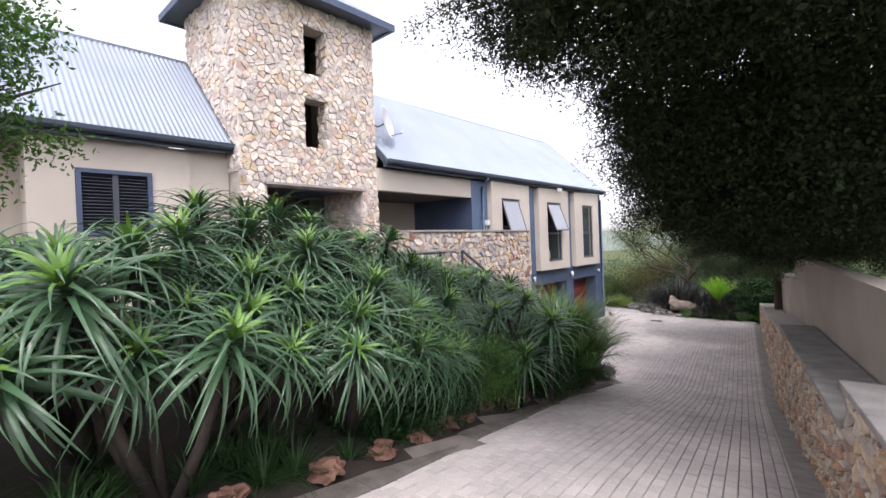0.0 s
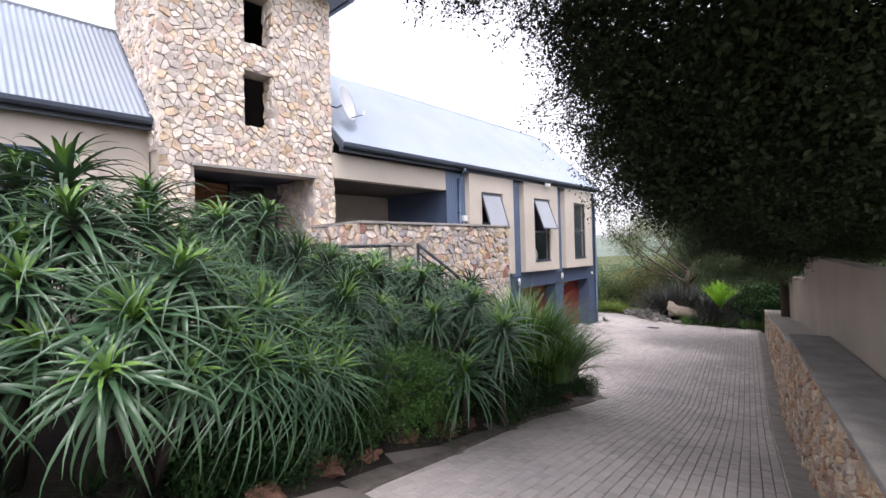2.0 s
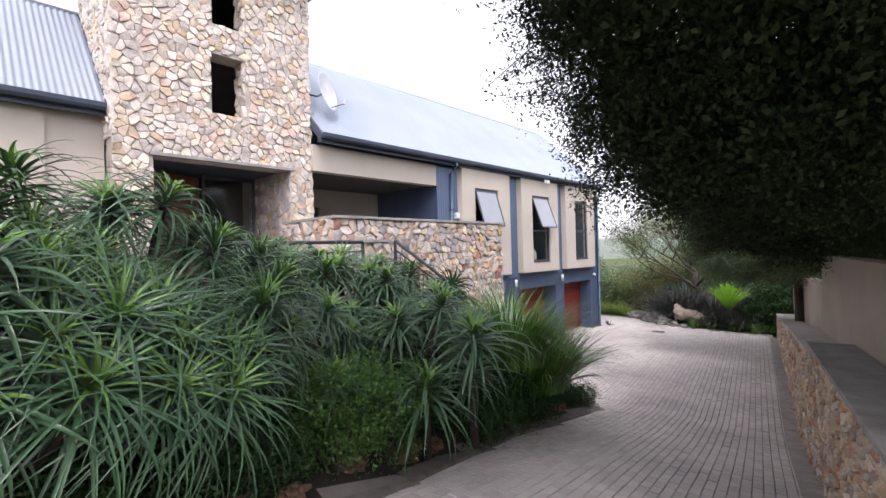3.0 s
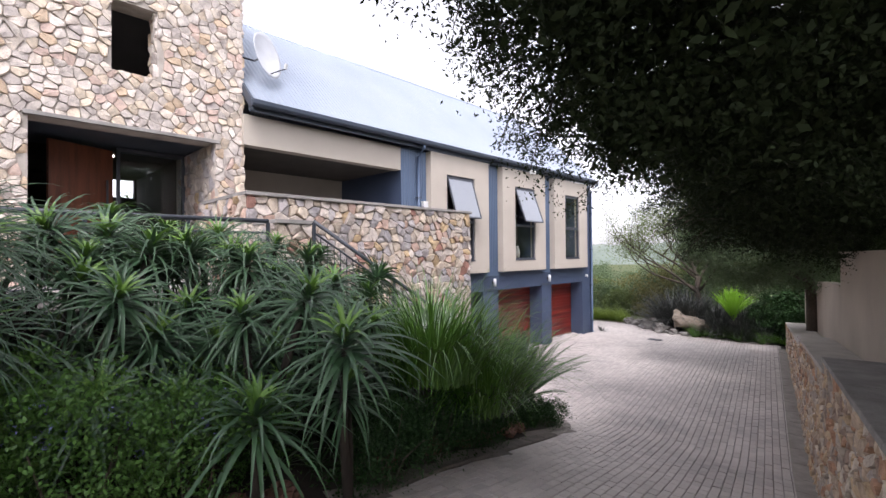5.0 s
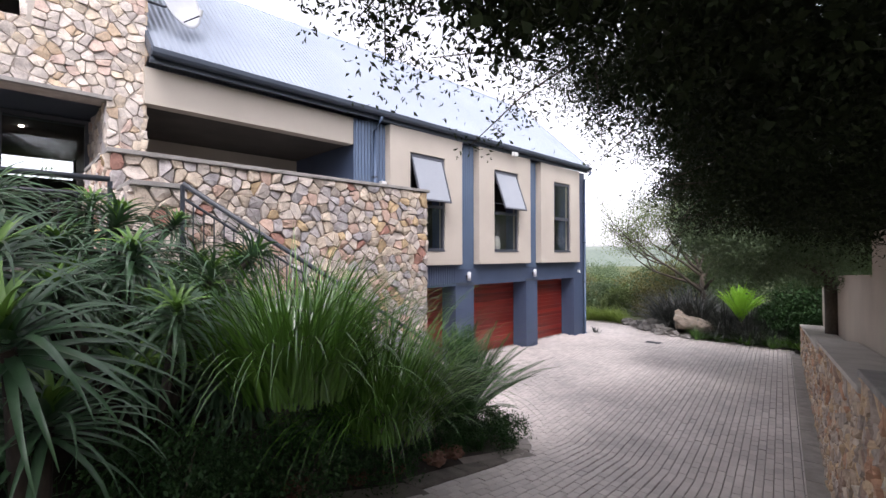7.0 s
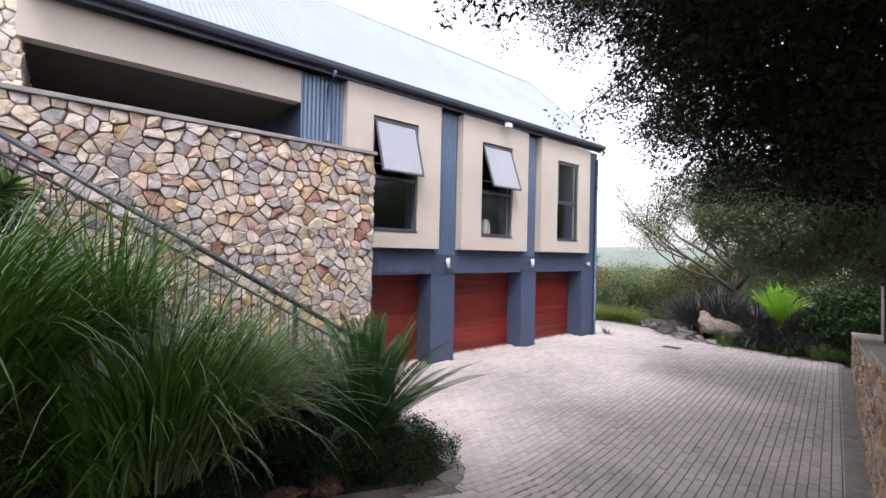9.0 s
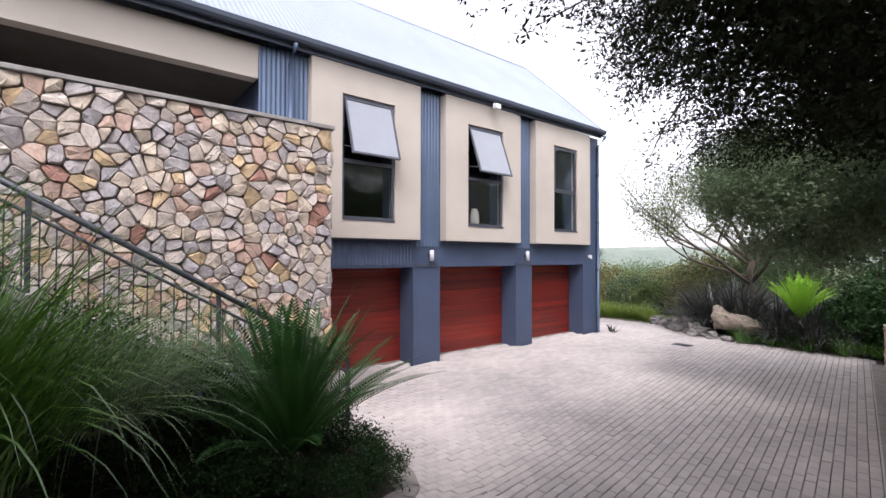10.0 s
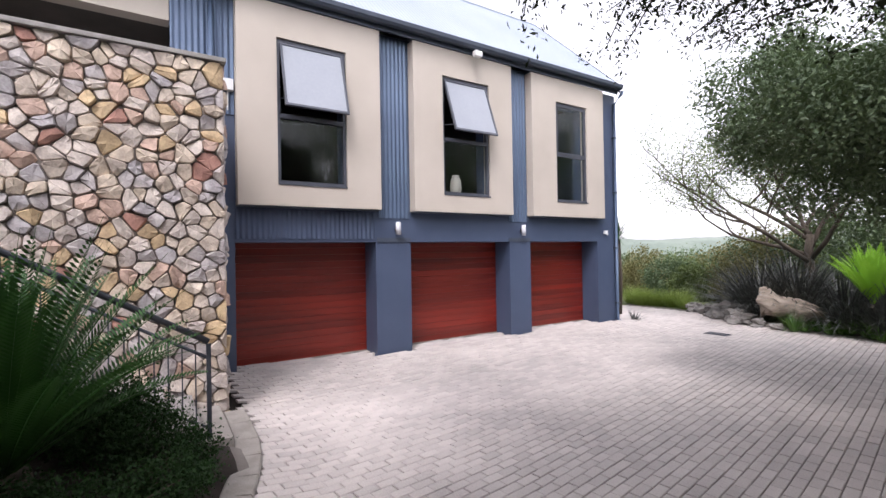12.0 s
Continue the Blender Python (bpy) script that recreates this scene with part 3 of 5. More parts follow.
# roofs
def roof(name, x_eave, z_eave, x_ridge, z_ridge, y0, y1, label):
    r = thing(name, label, "roof", kind="structure")
    up = Vector((x_ridge - x_eave, 0, z_ridge - z_eave))
    nrm = Vector((up.z, 0, -up.x)).normalized()
    part("sheeting", corrugated((x_eave, y0, z_eave), (0, 1, 0), up, y1 - y0, up.length, pitch=0.1, depth=0.012, normal=nrm), M_ROOF, r, smooth=True)
    part("sheeting", corrugated((2 * x_ridge - x_eave, y0, z_eave), (0, 1, 0), Vector((up.x * -1, 0, up.z)), y1 - y0, up.length, pitch=0.1, depth=0.012, normal=(-nrm.x, 0, nrm.z), steps=4), M_ROOF, r, smooth=True)
    bm = bmesh.new()
    tube(bm, [(x_ridge, y0, z_ridge - 0.03), (x_ridge, y1, z_ridge - 0.03)], 0.06, sides=10)
    part("ridge_cap", bm, M_ROOF, r, smooth=True)
    for y in ((y1 - 0.02, y1 + 0.03), (y0, y0 + 0.05)):
        bm = bmesh.new()
        for sx in (1, -1):
            a = Vector((x_ridge + sx * (x_eave - x_ridge), 0, z_eave))
            b = Vector((x_ridge, 0, z_ridge))
            dn = Vector((0, 0, -0.2))
            q = [bm.verts.new(Vector((p.x, yy, p.z)) + o) for yy in y for p, o in ((a, Vector((0, 0, 0.03))), (b, Vector((0, 0, 0.03))), (b, dn), (a, dn))]
            for f in ((0, 1, 2, 3), (7, 6, 5, 4), (0, 4, 5, 1), (3, 2, 6, 7), (0, 3, 7, 4)):
                bm.faces.new([q[i] for i in f])
        part("bargeboard", bm, M_TRIM, r)
    return r


roof("roof_main", -9.3, 6.42, -12.45, 9.4, 8.06, 22.42, "pale blue-grey corrugated steel roof of the main wing")
roof("roof_left_wing", -9.95, 6.38, -12.45, 8.88, -9.0, 4.3, "pale blue-grey corrugated steel roof of the left wing")


def gutter(x, z, y0, y1, label):
    """An open gutter with its back fascia."""
    g = thing("gutter", label, "gutter", (x, (y0 + y1) / 2, z))
    prof = [(-0.09, 0.08), (-0.09, 0.0), (-0.06, -0.04), (0.04, -0.04), (0.075, 0.0), (0.085, 0.075), (0.072, 0.075), (0.062, 0.005), (0.03, -0.027), (-0.05, -0.027), (-0.075, 0.005), (-0.075, 0.08)]
    verts = [(x + a, y, z + b) for y in (y0, y1) for a, b in prof]
    n = len(prof)
    faces = [(i, (i + 1) % n, n + (i + 1) % n, n + i) for i in range(n)] + [tuple(range(n))[::-1], tuple(range(n, 2 * n))]
    part("trough", soup(verts, faces), M_TRIM, g)
    part("fascia", box(x - 0.14, x - 0.1, y0, y1, z - 0.12, z + 0.05), M_TRIM, g)
    return g


gutter(-9.27, 6.33, 8.06, 22.44, "dark blue steel gutter under the main roof")
gutter(-9.92, 6.3, -9.0, 4.28, "dark blue steel gutter under the lower wing roof")


def downpipe(y, x, zt, zb, label):
    d = thing("downpipe", label, "downpipe", (x, y, zb))
    bm = bmesh.new()
    tube(bm, [(-9.27, y, zt), (-9.3, y, zt - 0.08), (x, y, zt - 0.3), (x, y, zb + 0.1), (x + 0.03, y, zb + 0.03), (x + 0.12, y, zb)], 0.045, sides=10)
    part("pipe", bm, M_CLAD, d, smooth=True)
    for z in np.arange(zb + 0.5, zt - 0.4, 1.5):
        part("bracket", box(x - 0.06, x + 0.05, y - 0.06, y + 0.06, z, z + 0.03), M_TRIM, d)


downpipe(12.6, -9.53, 6.28, 4.4, "blue steel downpipe on the verandah cladding")
downpipe(22.5, -9.55, 6.28, 0.05, "blue steel downpipe at the corner of the house")

# left wing
lw = add_panel(bmesh.new(), -10.45, -10.2, 0.96, 3.5, 2.6, 6.2, [(1.61, 2.8, 4.45, 5.66)])
tagged(part("wall_left_wing", lw, M_PLASTER), "cream plastered wall of the left wing", "wall", kind="structure")
tagged(part("wall_left_wing_return", box(-10.5, -10.26, 3.5, 4.3, 2.6, 6.45), M_PLASTER), "cream plastered wall set back beside the tower", "wall", kind="structure")
tagged(part("wall_left_wing_far", box(-11.4, -11.1, -9.0, 0.96, 2.6, 6.2), M_GARDEN_PLASTER), "shaded plaster wall set back at the end of the wing", "wall", kind="structure")
tagged(part("wall_left_wing_side", box(-11.1, -10.45, 0.96, 1.2, 2.6, 6.2), M_PLASTER), "plaster side of the left wing", "wall", kind="structure")
sh = thing("shutter_window", "dark blue framed window with closed louvred shutters", "window", (-10.2, 2.2, 4.45), kind="structure")
bm = bmesh.new()
for a in ((1.614, 1.69, 4.454, 5.656), (2.72, 2.796, 4.454, 5.656), (1.69, 2.72, 4.454, 4.53), (1.69, 2.72, 5.58, 5.656)):
    add_box(bm, -10.3, -10.16, *a)
part("window_frame", bm, M_BLUE, sh, "blue painted frame")
part("mullion", box(-10.27, -10.2, 2.16, 2.25, 4.53, 5.58), M_FRAME, sh)
for side in (1.69, 2.25):
    for i in range(17):
        sl = box(-0.035, 0.035, 0.005, 0.465, -0.006, 0.006)
        sl.transform(pose(-10.24, side, 4.57 + i * 0.061, 0, -35, 0))
        part("slat", sl, M_STEEL, sh)
part("backing", box(-10.34, -10.32, 1.62, 2.79, 4.46, 5.65), M_TRIM, sh)

# tower
TY0, TY1, TX0, TX1, TTOP = 4.33, 8.04, -12.45, -9.74, 9.95
NICHE = [(5.94, 6.6, 6.52, 7.7), (5.98, 6.62, 8.29, 9.44)]
ENTRY = (4.92, 7.55, 3.05, 5.56)
tower = tagged(thing("tower", "square stone-clad entrance tower with two open niches", "tower", kind="structure"))
bm = bmesh.new()
add_panel(bm, TX1 - 0.45, TX1, TY0, TY1, 2.4, TTOP, [ENTRY, *NICHE])
add_box(bm, TX0, TX1 - 0.45, TY0, TY0 + 0.4, 2.4, TTOP)
add_box(bm, TX0, TX1 - 0.45, TY1 - 0.4, TY1, 2.4, TTOP)
part("core", bm, M_MORTAR_PALE, tower)
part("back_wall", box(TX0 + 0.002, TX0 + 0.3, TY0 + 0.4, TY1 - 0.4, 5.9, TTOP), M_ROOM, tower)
# the porch's shade is put in by giving its ceiling the dark trim colour
part("porch_ceiling", box(TX0 + 0.3, TX1 - 0.452, TY0 + 0.4, TY1 - 0.4, 5.6, 5.9), M_TRIM, tower)
part("lintel", box(-9.76, -9.655, 4.86, 7.62, 5.545, 5.605, bevel=0.006), M_CAP, tower, "thin concrete lintel over the entrance")
rng = random.Random(11)
front = list(stone_cells(rng, TY0 - 0.02, TY1 + 0.02, 2.6, TTOP, 0.155, 0.80, [ENTRY, *NICHE], 0.003))
lay_stones(tower, rng, front, lambda u, v, d: (TX1 + d, u, v), 0.032, M_PALE, M_PALE_J, 300, lambda u, v: (v - 4.5) ** 2 + (u - 8) ** 2)
side = list(stone_cells(rng, TX0, TX1 + 0.03, 5.8, TTOP, 0.155, 0.80, (), 0.003))
lay_stones(tower, rng, side, lambda u, v, d: (u, TY0 - d, v), 0.032, M_PALE, M_PALE_J, 240, lambda u, v: -v)
side = list(stone_cells(rng, TX0, TX1 + 0.03, 3.0, TTOP, 0.155, 0.80, (), 0.003))
lay_stones(tower, rng, side, lambda u, v, d: (-u + TX0 + TX1 + 0.03, TY1 + d, v), 0.05, M_PALE, M_PALE_J, 0, lambda u, v: 0)
for n in NICHE:
    cells = list(stone_cells(rng, TX1 - 0.43, TX1, n[2], n[3], 0.2, 0.9, (), 0.009))
    lay_stones(tower, rng, cells, lambda u, v, d, n=n: (u, n[1] - d, v), 0.03, M_PALE, M_PALE_J, 0, lambda u, v: 0)
cells = list(stone_cells(rng, TX1 - 2.2, TX1, 3.05, 5.56, 0.24, 0.86, (), 0.009))
lay_stones(tower, rng, cells, lambda u, v, d: (u, 7.57 - d * 0.6, v), 0.05, M_STONE, M_STONE_J, 0, lambda u, v: 0)
part("porch_side", box(TX0 + 0.3, TX1 - 0.45, 7.575, 7.64, 3.05, 5.6), M_MORTAR_PALE, tower)
trf = thing("tower_roof", "dark blue overhanging roof edge on the stone tower", "roof", kind="structure")
bm = bmesh.new()
add_box(bm, TX0 - 0.35, TX1 + 0.4, TY0 - 0.38, TY1 + 0.38, TTOP, TTOP + 0.05)
part("soffit", bm, M_TRIM, trf)
bm = bmesh.new()
for a in ((TX1 + 0.4, TX1 + 0.5, TY0 - 0.48, TY1 + 0.48), (TX0 - 0.45, TX0 - 0.35, TY0 - 0.48, TY1 + 0.48), (TX0 - 0.35, TX1 + 0.4, TY0 - 0.48, TY0 - 0.38), (TX0 - 0.35, TX1 + 0.4, TY1 + 0.38, TY1 + 0.48)):
    add_box(bm, *a, TTOP - 0.03, TTOP + 0.14)
part("fascia", bm, M_BLUE, trf)
bm = bmesh.new()
cx, cy = (TX0 + TX1) / 2, (TY0 + TY1) / 2
q = [bm.verts.new(p) for p in ((TX0 - 0.42, TY0 - 0.45, TTOP + 0.141), (TX1 + 0.47, TY0 - 0.45, TTOP + 0.141), (TX1 + 0.47, TY1 + 0.45, TTOP + 0.141), (TX0 - 0.42, TY1 + 0.45, TTOP + 0.141), (cx, cy, TTOP + 1.6))]
for i in range(4):
    bm.faces.new((q[i], q[(i + 1) % 4], q[4]))
bm.faces.new(q[:4][::-1])
part("sheeting", bm, M_ROOF, trf)

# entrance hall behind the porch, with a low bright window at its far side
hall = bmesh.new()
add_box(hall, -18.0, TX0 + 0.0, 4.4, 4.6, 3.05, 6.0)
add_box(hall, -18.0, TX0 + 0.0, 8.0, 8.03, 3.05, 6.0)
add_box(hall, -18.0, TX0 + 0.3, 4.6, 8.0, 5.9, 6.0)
tagged(part("wall_hall", hall, M_ROOM), "entrance hall seen through the glass, darkened by its colour", "wall", kind="structure")
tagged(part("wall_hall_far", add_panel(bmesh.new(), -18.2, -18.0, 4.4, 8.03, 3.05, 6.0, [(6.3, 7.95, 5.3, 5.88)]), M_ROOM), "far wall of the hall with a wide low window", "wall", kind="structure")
tagged(part("floor_hall", box(-18.2, -9.74, 4.4, 8.03, 2.85, 3.05), M_CAP), "entrance floor of grey slabs", "floor", kind="structure")
ed = thing("entrance_door", "tall brown timber pivot door standing half open", "door", (-11.4, 5.6, 3.05))
dm = box(-0.03, 0.03, -0.55, 0.55, 3.07, 5.5, bevel=0.004)
dm.transform(pose(-11.3, 5.75, 0, 0, 0, 25))
leaf = part("leaf", dm, M_DARKWOOD, ed)
hm = bmesh.new()
tube(hm, [(0.07, 0.42, 3.6), (0.07, 0.42, 4.9)], 0.018)
for z in (3.7, 4.8):
    tube(hm, [(0.03, 0.42, z), (0.07, 0.42, z)], 0.01)
hm.transform(pose(-11.3, 5.75, 0, 0, 0, 25))
part("pull_handle", hm, M_STEEL, leaf, "long steel pull handle")
gs = thing("entrance_glazing", "dark framed glass screen beside the entrance door", "glazing", (-11.5, 6.9, 3.05))
bm = bmesh.new()
for a in ((6.32, 6.38, 3.05, 5.58), (7.48, 7.55, 3.05, 5.58), (6.38, 7.48, 5.5, 5.58), (6.38, 7.48, 3.05, 3.12)):
    add_box(bm, -11.55, -11.48, *a)
part("frame", bm, M_FRAME, gs)
part("pane", box(-11.52, -11.512, 6.38, 7.48, 3.12, 5.5), M_GLASS, gs).visible_shadow = False
hl = thing("hall_light", "small lit downlight in the hall ceiling", "ceiling light", (-14.2, 6.7, 5.88))
bm = bmesh.new()
bmesh.ops.create_cone(bm, cap_ends=True, segments=16, radius1=0.045, radius2=0.045, depth=0.02, matrix=Matrix.Translation((-14.2, 6.7, 5.888)))
m_lamp = bpy.data.materials.new("lit_lamp")
m_lamp.use_nodes = True
m_lamp.node_tree.nodes["Principled BSDF"].inputs["Emission Color"].default_value = (1, 0.93, 0.8, 1)
m_lamp.node_tree.nodes["Principled BSDF"].inputs["Emission Strength"].default_value = 12
part("lamp", bm, m_lamp, hl)

# terrace parapet wall of quarry stone
PX, PY0, PY1, PTOP = -7.72, 7.33, 12.52, 4.36
tw = tagged(thing("terrace_wall", "high quarry-stone terrace wall with a thin coping", "wall", kind="structure"))
bm = bmesh.new()
add_box(bm, PX - 0.35, PX, PY0, PY1, -0.2, PTOP)
add_box(bm, -9.9, PX - 0.35, PY1 - 0.35, PY1, -0.2, PTOP)
add_box(bm, -9.73, PX - 0.35, PY0, PY0 + 0.35, 2.4, PTOP)
part("core", bm, M_MORTAR, tw)
bm = bmesh.new()
add_box(bm, PX - 0.4, PX + 0.09, PY0 - 0.06, PY1 + 0.06, PTOP, PTOP + 0.055, bevel=0.008)
add_box(bm, -9.6, PX - 0.4, PY0 - 0.06, PY0 + 0.4, PTOP, PTOP + 0.053)
add_box(bm, -9.6, PX - 0.4, PY1 - 0.4, PY1 + 0.06, PTOP, PTOP + 0.053)
part("coping", bm, M_CAP, tw)
rng = random.Random(5)
cells = list(stone_cells(rng, PY0 - 0.02, PY1 + 0.03, 0.0, PTOP, 0.168, 0.84, (), 0.004))
lay_stones(tw, rng, cells, lambda u, v, d: (PX + d, u, v), 0.05, M_STONE, M_STONE_J, 300, lambda u, v: (u - 12) ** 2 + (v - 2.8) ** 2)
cells = list(stone_cells(rng, -9.7, PX, 2.6, PTOP, 0.168, 0.84, (), 0.004))
lay_stones(tw, rng, cells, lambda u, v, d: (u, PY0 - d, v), 0.05, M_STONE, M_STONE_J, 0, lambda u, v: 0)
cells = list(stone_cells(rng, -9.7, PX, 0.0, PTOP, 0.168, 0.84, (), 0.004))
lay_stones(tw, rng, cells, lambda u, v, d: (-u - 9.7 + PX, PY1 + d, v), 0.05, M_STONE, M_STONE_J, 0, lambda u, v: 0)

# short stone pier at the head of the stair
sp = thing("stair_pier", "short quarry-stone pier with coping at the stair head", "pier", (-7.1, 7.6, 3.0), kind="structure")
part("core", box(PX, -6.9, 7.42, 7.92, 0.9, 3.88), M_MORTAR, sp)
part("coping", box(PX + 0.1, -6.83, 7.36, 7.98, 3.88, 3.935, bevel=0.006), M_CAP, sp)
cells = list(stone_cells(rng, 7.41, 7.93, 1.2, 3.88, 0.22, 0.6, (), 0.008))
lay_stones(sp, rng, cells, lambda u, v, d: (-6.9 + d, u, v), 0.045, M_STONE, M_STONE_J, 60, lambda u, v: -v)
cells = list(stone_cells(rng, PX, -6.9, 1.2, 3.88, 0.22, 0.6, (), 0.008))
lay_stones(sp, rng, cells, lambda u, v, d: (u, 7.42 - d, v), 0.045, M_STONE, M_STONE_J, 0, lambda u, v: 0)

# landing, stair and handrails
tagged(part("floor_landing", box(-9.74, -6.6, 3.6, 7.4, 2.86, 3.0), M_CAP), "paved entrance landing", "floor", kind="structure")
stair = thing("stair", "stone stair descending beside the terrace wall", "stair", (-7.1, 10, 0.1), kind="structure")
for i in range(16):
    y = 7.95 + i * 0.28
    z = 2.86 - i * 0.173
    part("tread", box(-7.6, -6.47, y, y + 0.3, road_z(y) - 0.3, z, bevel=0.008), M_CAP if i % 3 else M_KERB, stair)


def handrail(y0, z0, y1, z1, x, label, posts, drop):
    h = thing("handrail", label, "handrail", (x, y0, z0))
    bm = bmesh.new()
    tube(bm, [(x, y0, z0), (x, y1, z1)], 0.03, sides=10)
    part("top_rail", bm, M_STEEL, h, smooth=True)
    bm = bmesh.new()
    tube(bm, [(x, y0, z0 - 0.16), (x, y1, z1 - 0.16)], 0.016)
    part("rail", bm, M_STEEL, h)
    bm = bmesh.new()
    tube(bm, [(x, y0, z0 - drop + 0.12), (x, y1, z1 - drop + 0.12)], 0.012)
    part("rail", bm, M_STEEL, h)
    for k in range(posts):
        f = k / (posts - 1)
        y, z = y0 + (y1 - y0) * f, z0 + (z1 - z0) * f
        part("post", box(x - 0.02, x + 0.02, y - 0.02, y + 0.02, z - drop - 0.1, z - 0.02), M_STEEL, h)
    n = int(math.hypot(y1 - y0, z1 - z0) / 0.13)
    for k in range(1, n):
        f = k / n
        y, z = y0 + (y1 - y0) * f, z0 + (z1 - z0) * f
        part("baluster", box(x - 0.006, x + 0.006, y - 0.006, y + 0.006, z - drop + 0.12, z - 0.16), M_STEEL, h)


handrail(7.8, 3.9, 12.25, 1.2, -6.55, "dark steel stair handrail with thin balusters", 4, 0.95)
handrail(4.2, 3.87, 7.15, 3.88, -6.62, "dark steel handrail along the entrance landing", 4, 0.9)

# ---- garden wall on the other side of the drive ----
TOP = [(-6.0, 3.3), (4.46, 2.92), (4.461, 2.58), (10.95, 2.24), (10.951, 2.1), (16.2, 1.68), (16.201, 1.55), (19.5, 1.32), (24.0, 0.95)]


def gw_top(y):
    return float(np.interp(y, [p[0] for p in TOP], [p[1] for p in TOP]))


gw = thing("garden_wall_low", "low rubble-stone retaining wall with stepped grey coping", "wall", kind="structure")
GD = Vector((-0.155, 1, 0)).normalized()
GN = Vector((-1, -0.155, 0)).normalized()


def on_wall(y, z, d):
    return Vector((wall_x(y), y, z)) + GN * d


def strip(y0, y1, d0, d1, zb, zt, bm):
    q = [bm.verts.new(on_wall(y, z, d)) for y in (y0, y1) for d, z in ((d0, zb(y)), (d1, zb(y)), (d1, zt(y)), (d0, zt(y)))]
    for f in ((0, 3, 2, 1), (4, 5, 6, 7), (0, 1, 5, 4), (1, 2, 6, 5), (2, 3, 7, 6), (3, 0, 4, 7)):
        bm.faces.new([q[i] for i in f])
    return bm


bounds = [(-6.0, 4.46), (4.465, 10.95), (10.955, 16.2), (16.205, 24.0)]
for a, b in bounds:
    ys = list(np.linspace(a, b, max(2, int((b - a) / 1.1))))
    core = bmesh.new()
    for u, v in zip(ys, ys[1:]):
        strip(u, v, -0.42, 0.0, lambda y: road_z(y) - 0.3, lambda y: gw_top(min(max(y, a + 0.002), b - 0.002)) - 0.05, core)
    part("core", core, M_MORTAR_PALE, gw)
    for u, v in zip(ys, ys[1:]):
        bm = strip(u + 0.002, v - 0.002, -0.46, 0.075, lambda y: gw_top(min(max(y, a + 0.002), b - 0.002)) - 0.05, lambda y: gw_top(min(max(y, a + 0.002), b - 0.002)), bmesh.new())
        bmesh.ops.bevel(bm, geom=bm.edges[:], offset=0.006, segments=1, affect="EDGES")
        part("coping_slab", bm, M_CAP if a < 10 else M_COPING_PALE, gw)
rng = random.Random(8)
for a, b in bounds:
    hgt = max(gw_top(a + 0.002) - road_z(a), gw_top(b - 0.002) - road_z(b)) - 0.05
    cells = [(c, p) for c, p in stone_cells(rng, a, b, 0.0, hgt, 0.15, 0.8, (), 0.005)]
    lay_stones(gw, rng, cells, lambda u, v, d, a=a, b=b, hgt=hgt: on_wall(u, road_z(u) + v / hgt * (gw_top(min(max(u, a + 0.002), b - 0.002)) - 0.05 - road_z(u)), d), 0.045, M_RUBBLE, M_RUBBLE_J, 100 if 0 < a < 12 else 0, lambda u, v: abs(u - 8))

bw = thing("boundary_wall", "tall plastered boundary wall stepping down behind the coping", "wall", kind="structure")
OFF = 0.5 / math.hypot(1, 0.155)
for a, b, t0, t1 in ((-6.0, 14.95, 3.5, 3.36), (14.952, 19.6, 2.78, 2.6), (19.602, 24.5, 2.3, 2.1)):
    n = 8
    ys = np.linspace(a, b, n)
    bm = bmesh.new()
    for u, v in zip(ys, ys[1:]):
        strip(u, v, -OFF - 0.22, -OFF, lambda y: road_z(y) - 0.3, lambda y: t0 + (t1 - t0) * (y - a) / (b - a), bm)
    part("wall_panel", bm, M_GARDEN_PLASTER, bw)
    bm = bmesh.new()
    for u, v in zip(ys, ys[1:]):
        strip(u, v, -OFF - 0.24, -OFF + 0.02, lambda y: t0 + (t1 - t0) * (y - a) / (b - a), lambda y: t0 + (t1 - t0) * (y - a) / (b - a) + 0.03, bm)
    part("wall_top", bm, M_GARDEN_PLASTER, bw)

# ---- fixtures on the house ----
def wall_light(y, z):
    w = thing("wall_light", "small silver up-and-down wall light on a blue pier", "wall light", (-9.6, y, z), "lights between the garage doors")
    bm = bmesh.new()
    bmesh.ops.create_cone(bm, cap_ends=True, segments=20, radius1=0.05, radius2=0.05, depth=0.25, matrix=Matrix.Translation((-9.5, y, z)))
    bmesh.ops.bevel(bm, geom=[e for e in bm.edges if abs(e.verts[0].co.z - e.verts[1].co.z) < 0.01], offset=0.01, segments=2, affect="EDGES")
    part("body", bm, M_DISH, w, smooth=True)
    part("bracket", box(-9.6, -9.54, y - 0.03, y + 0.03, z - 0.04, z + 0.04, bevel=0.005), M_STEEL, w)


wall_light(15.82, 2.5)
wall_light(19.07, 2.5)
sn = thing("sensor", "small white movement sensor on the blue wall", "sensor", (-9.6, 22.1, 2.5))
part("body", box(-9.62, -9.54, 22.05, 22.15, 2.44, 2.53, bevel=0.012), M_WHITE, sn)
part("lens", box(-9.55, -9.52, 22.07, 22.13, 2.41, 2.46, bevel=0.012), M_WHITE, sn)
fl = thing("eave_lamp", "small white floodlight under the gutter", "floodlight", (-9.3, 18.0, 6.16))
part("head", box(-9.26, -9.14, 17.5, 17.68, 6.1, 6.22, bevel=0.015), M_WHITE, fl)
part("bracket", box(-9.32, -9.25, 17.57, 17.61, 6.14, 6.26), M_WHITE, fl)
bx = thing("junction_box", "white junction box on the blue cladding", "box", (-9.6, 12.84, 4.7))
part("case", box(-9.6, -9.48, 12.76, 12.92, 4.66, 4.84, bevel=0.008), M_WHITE, bx)
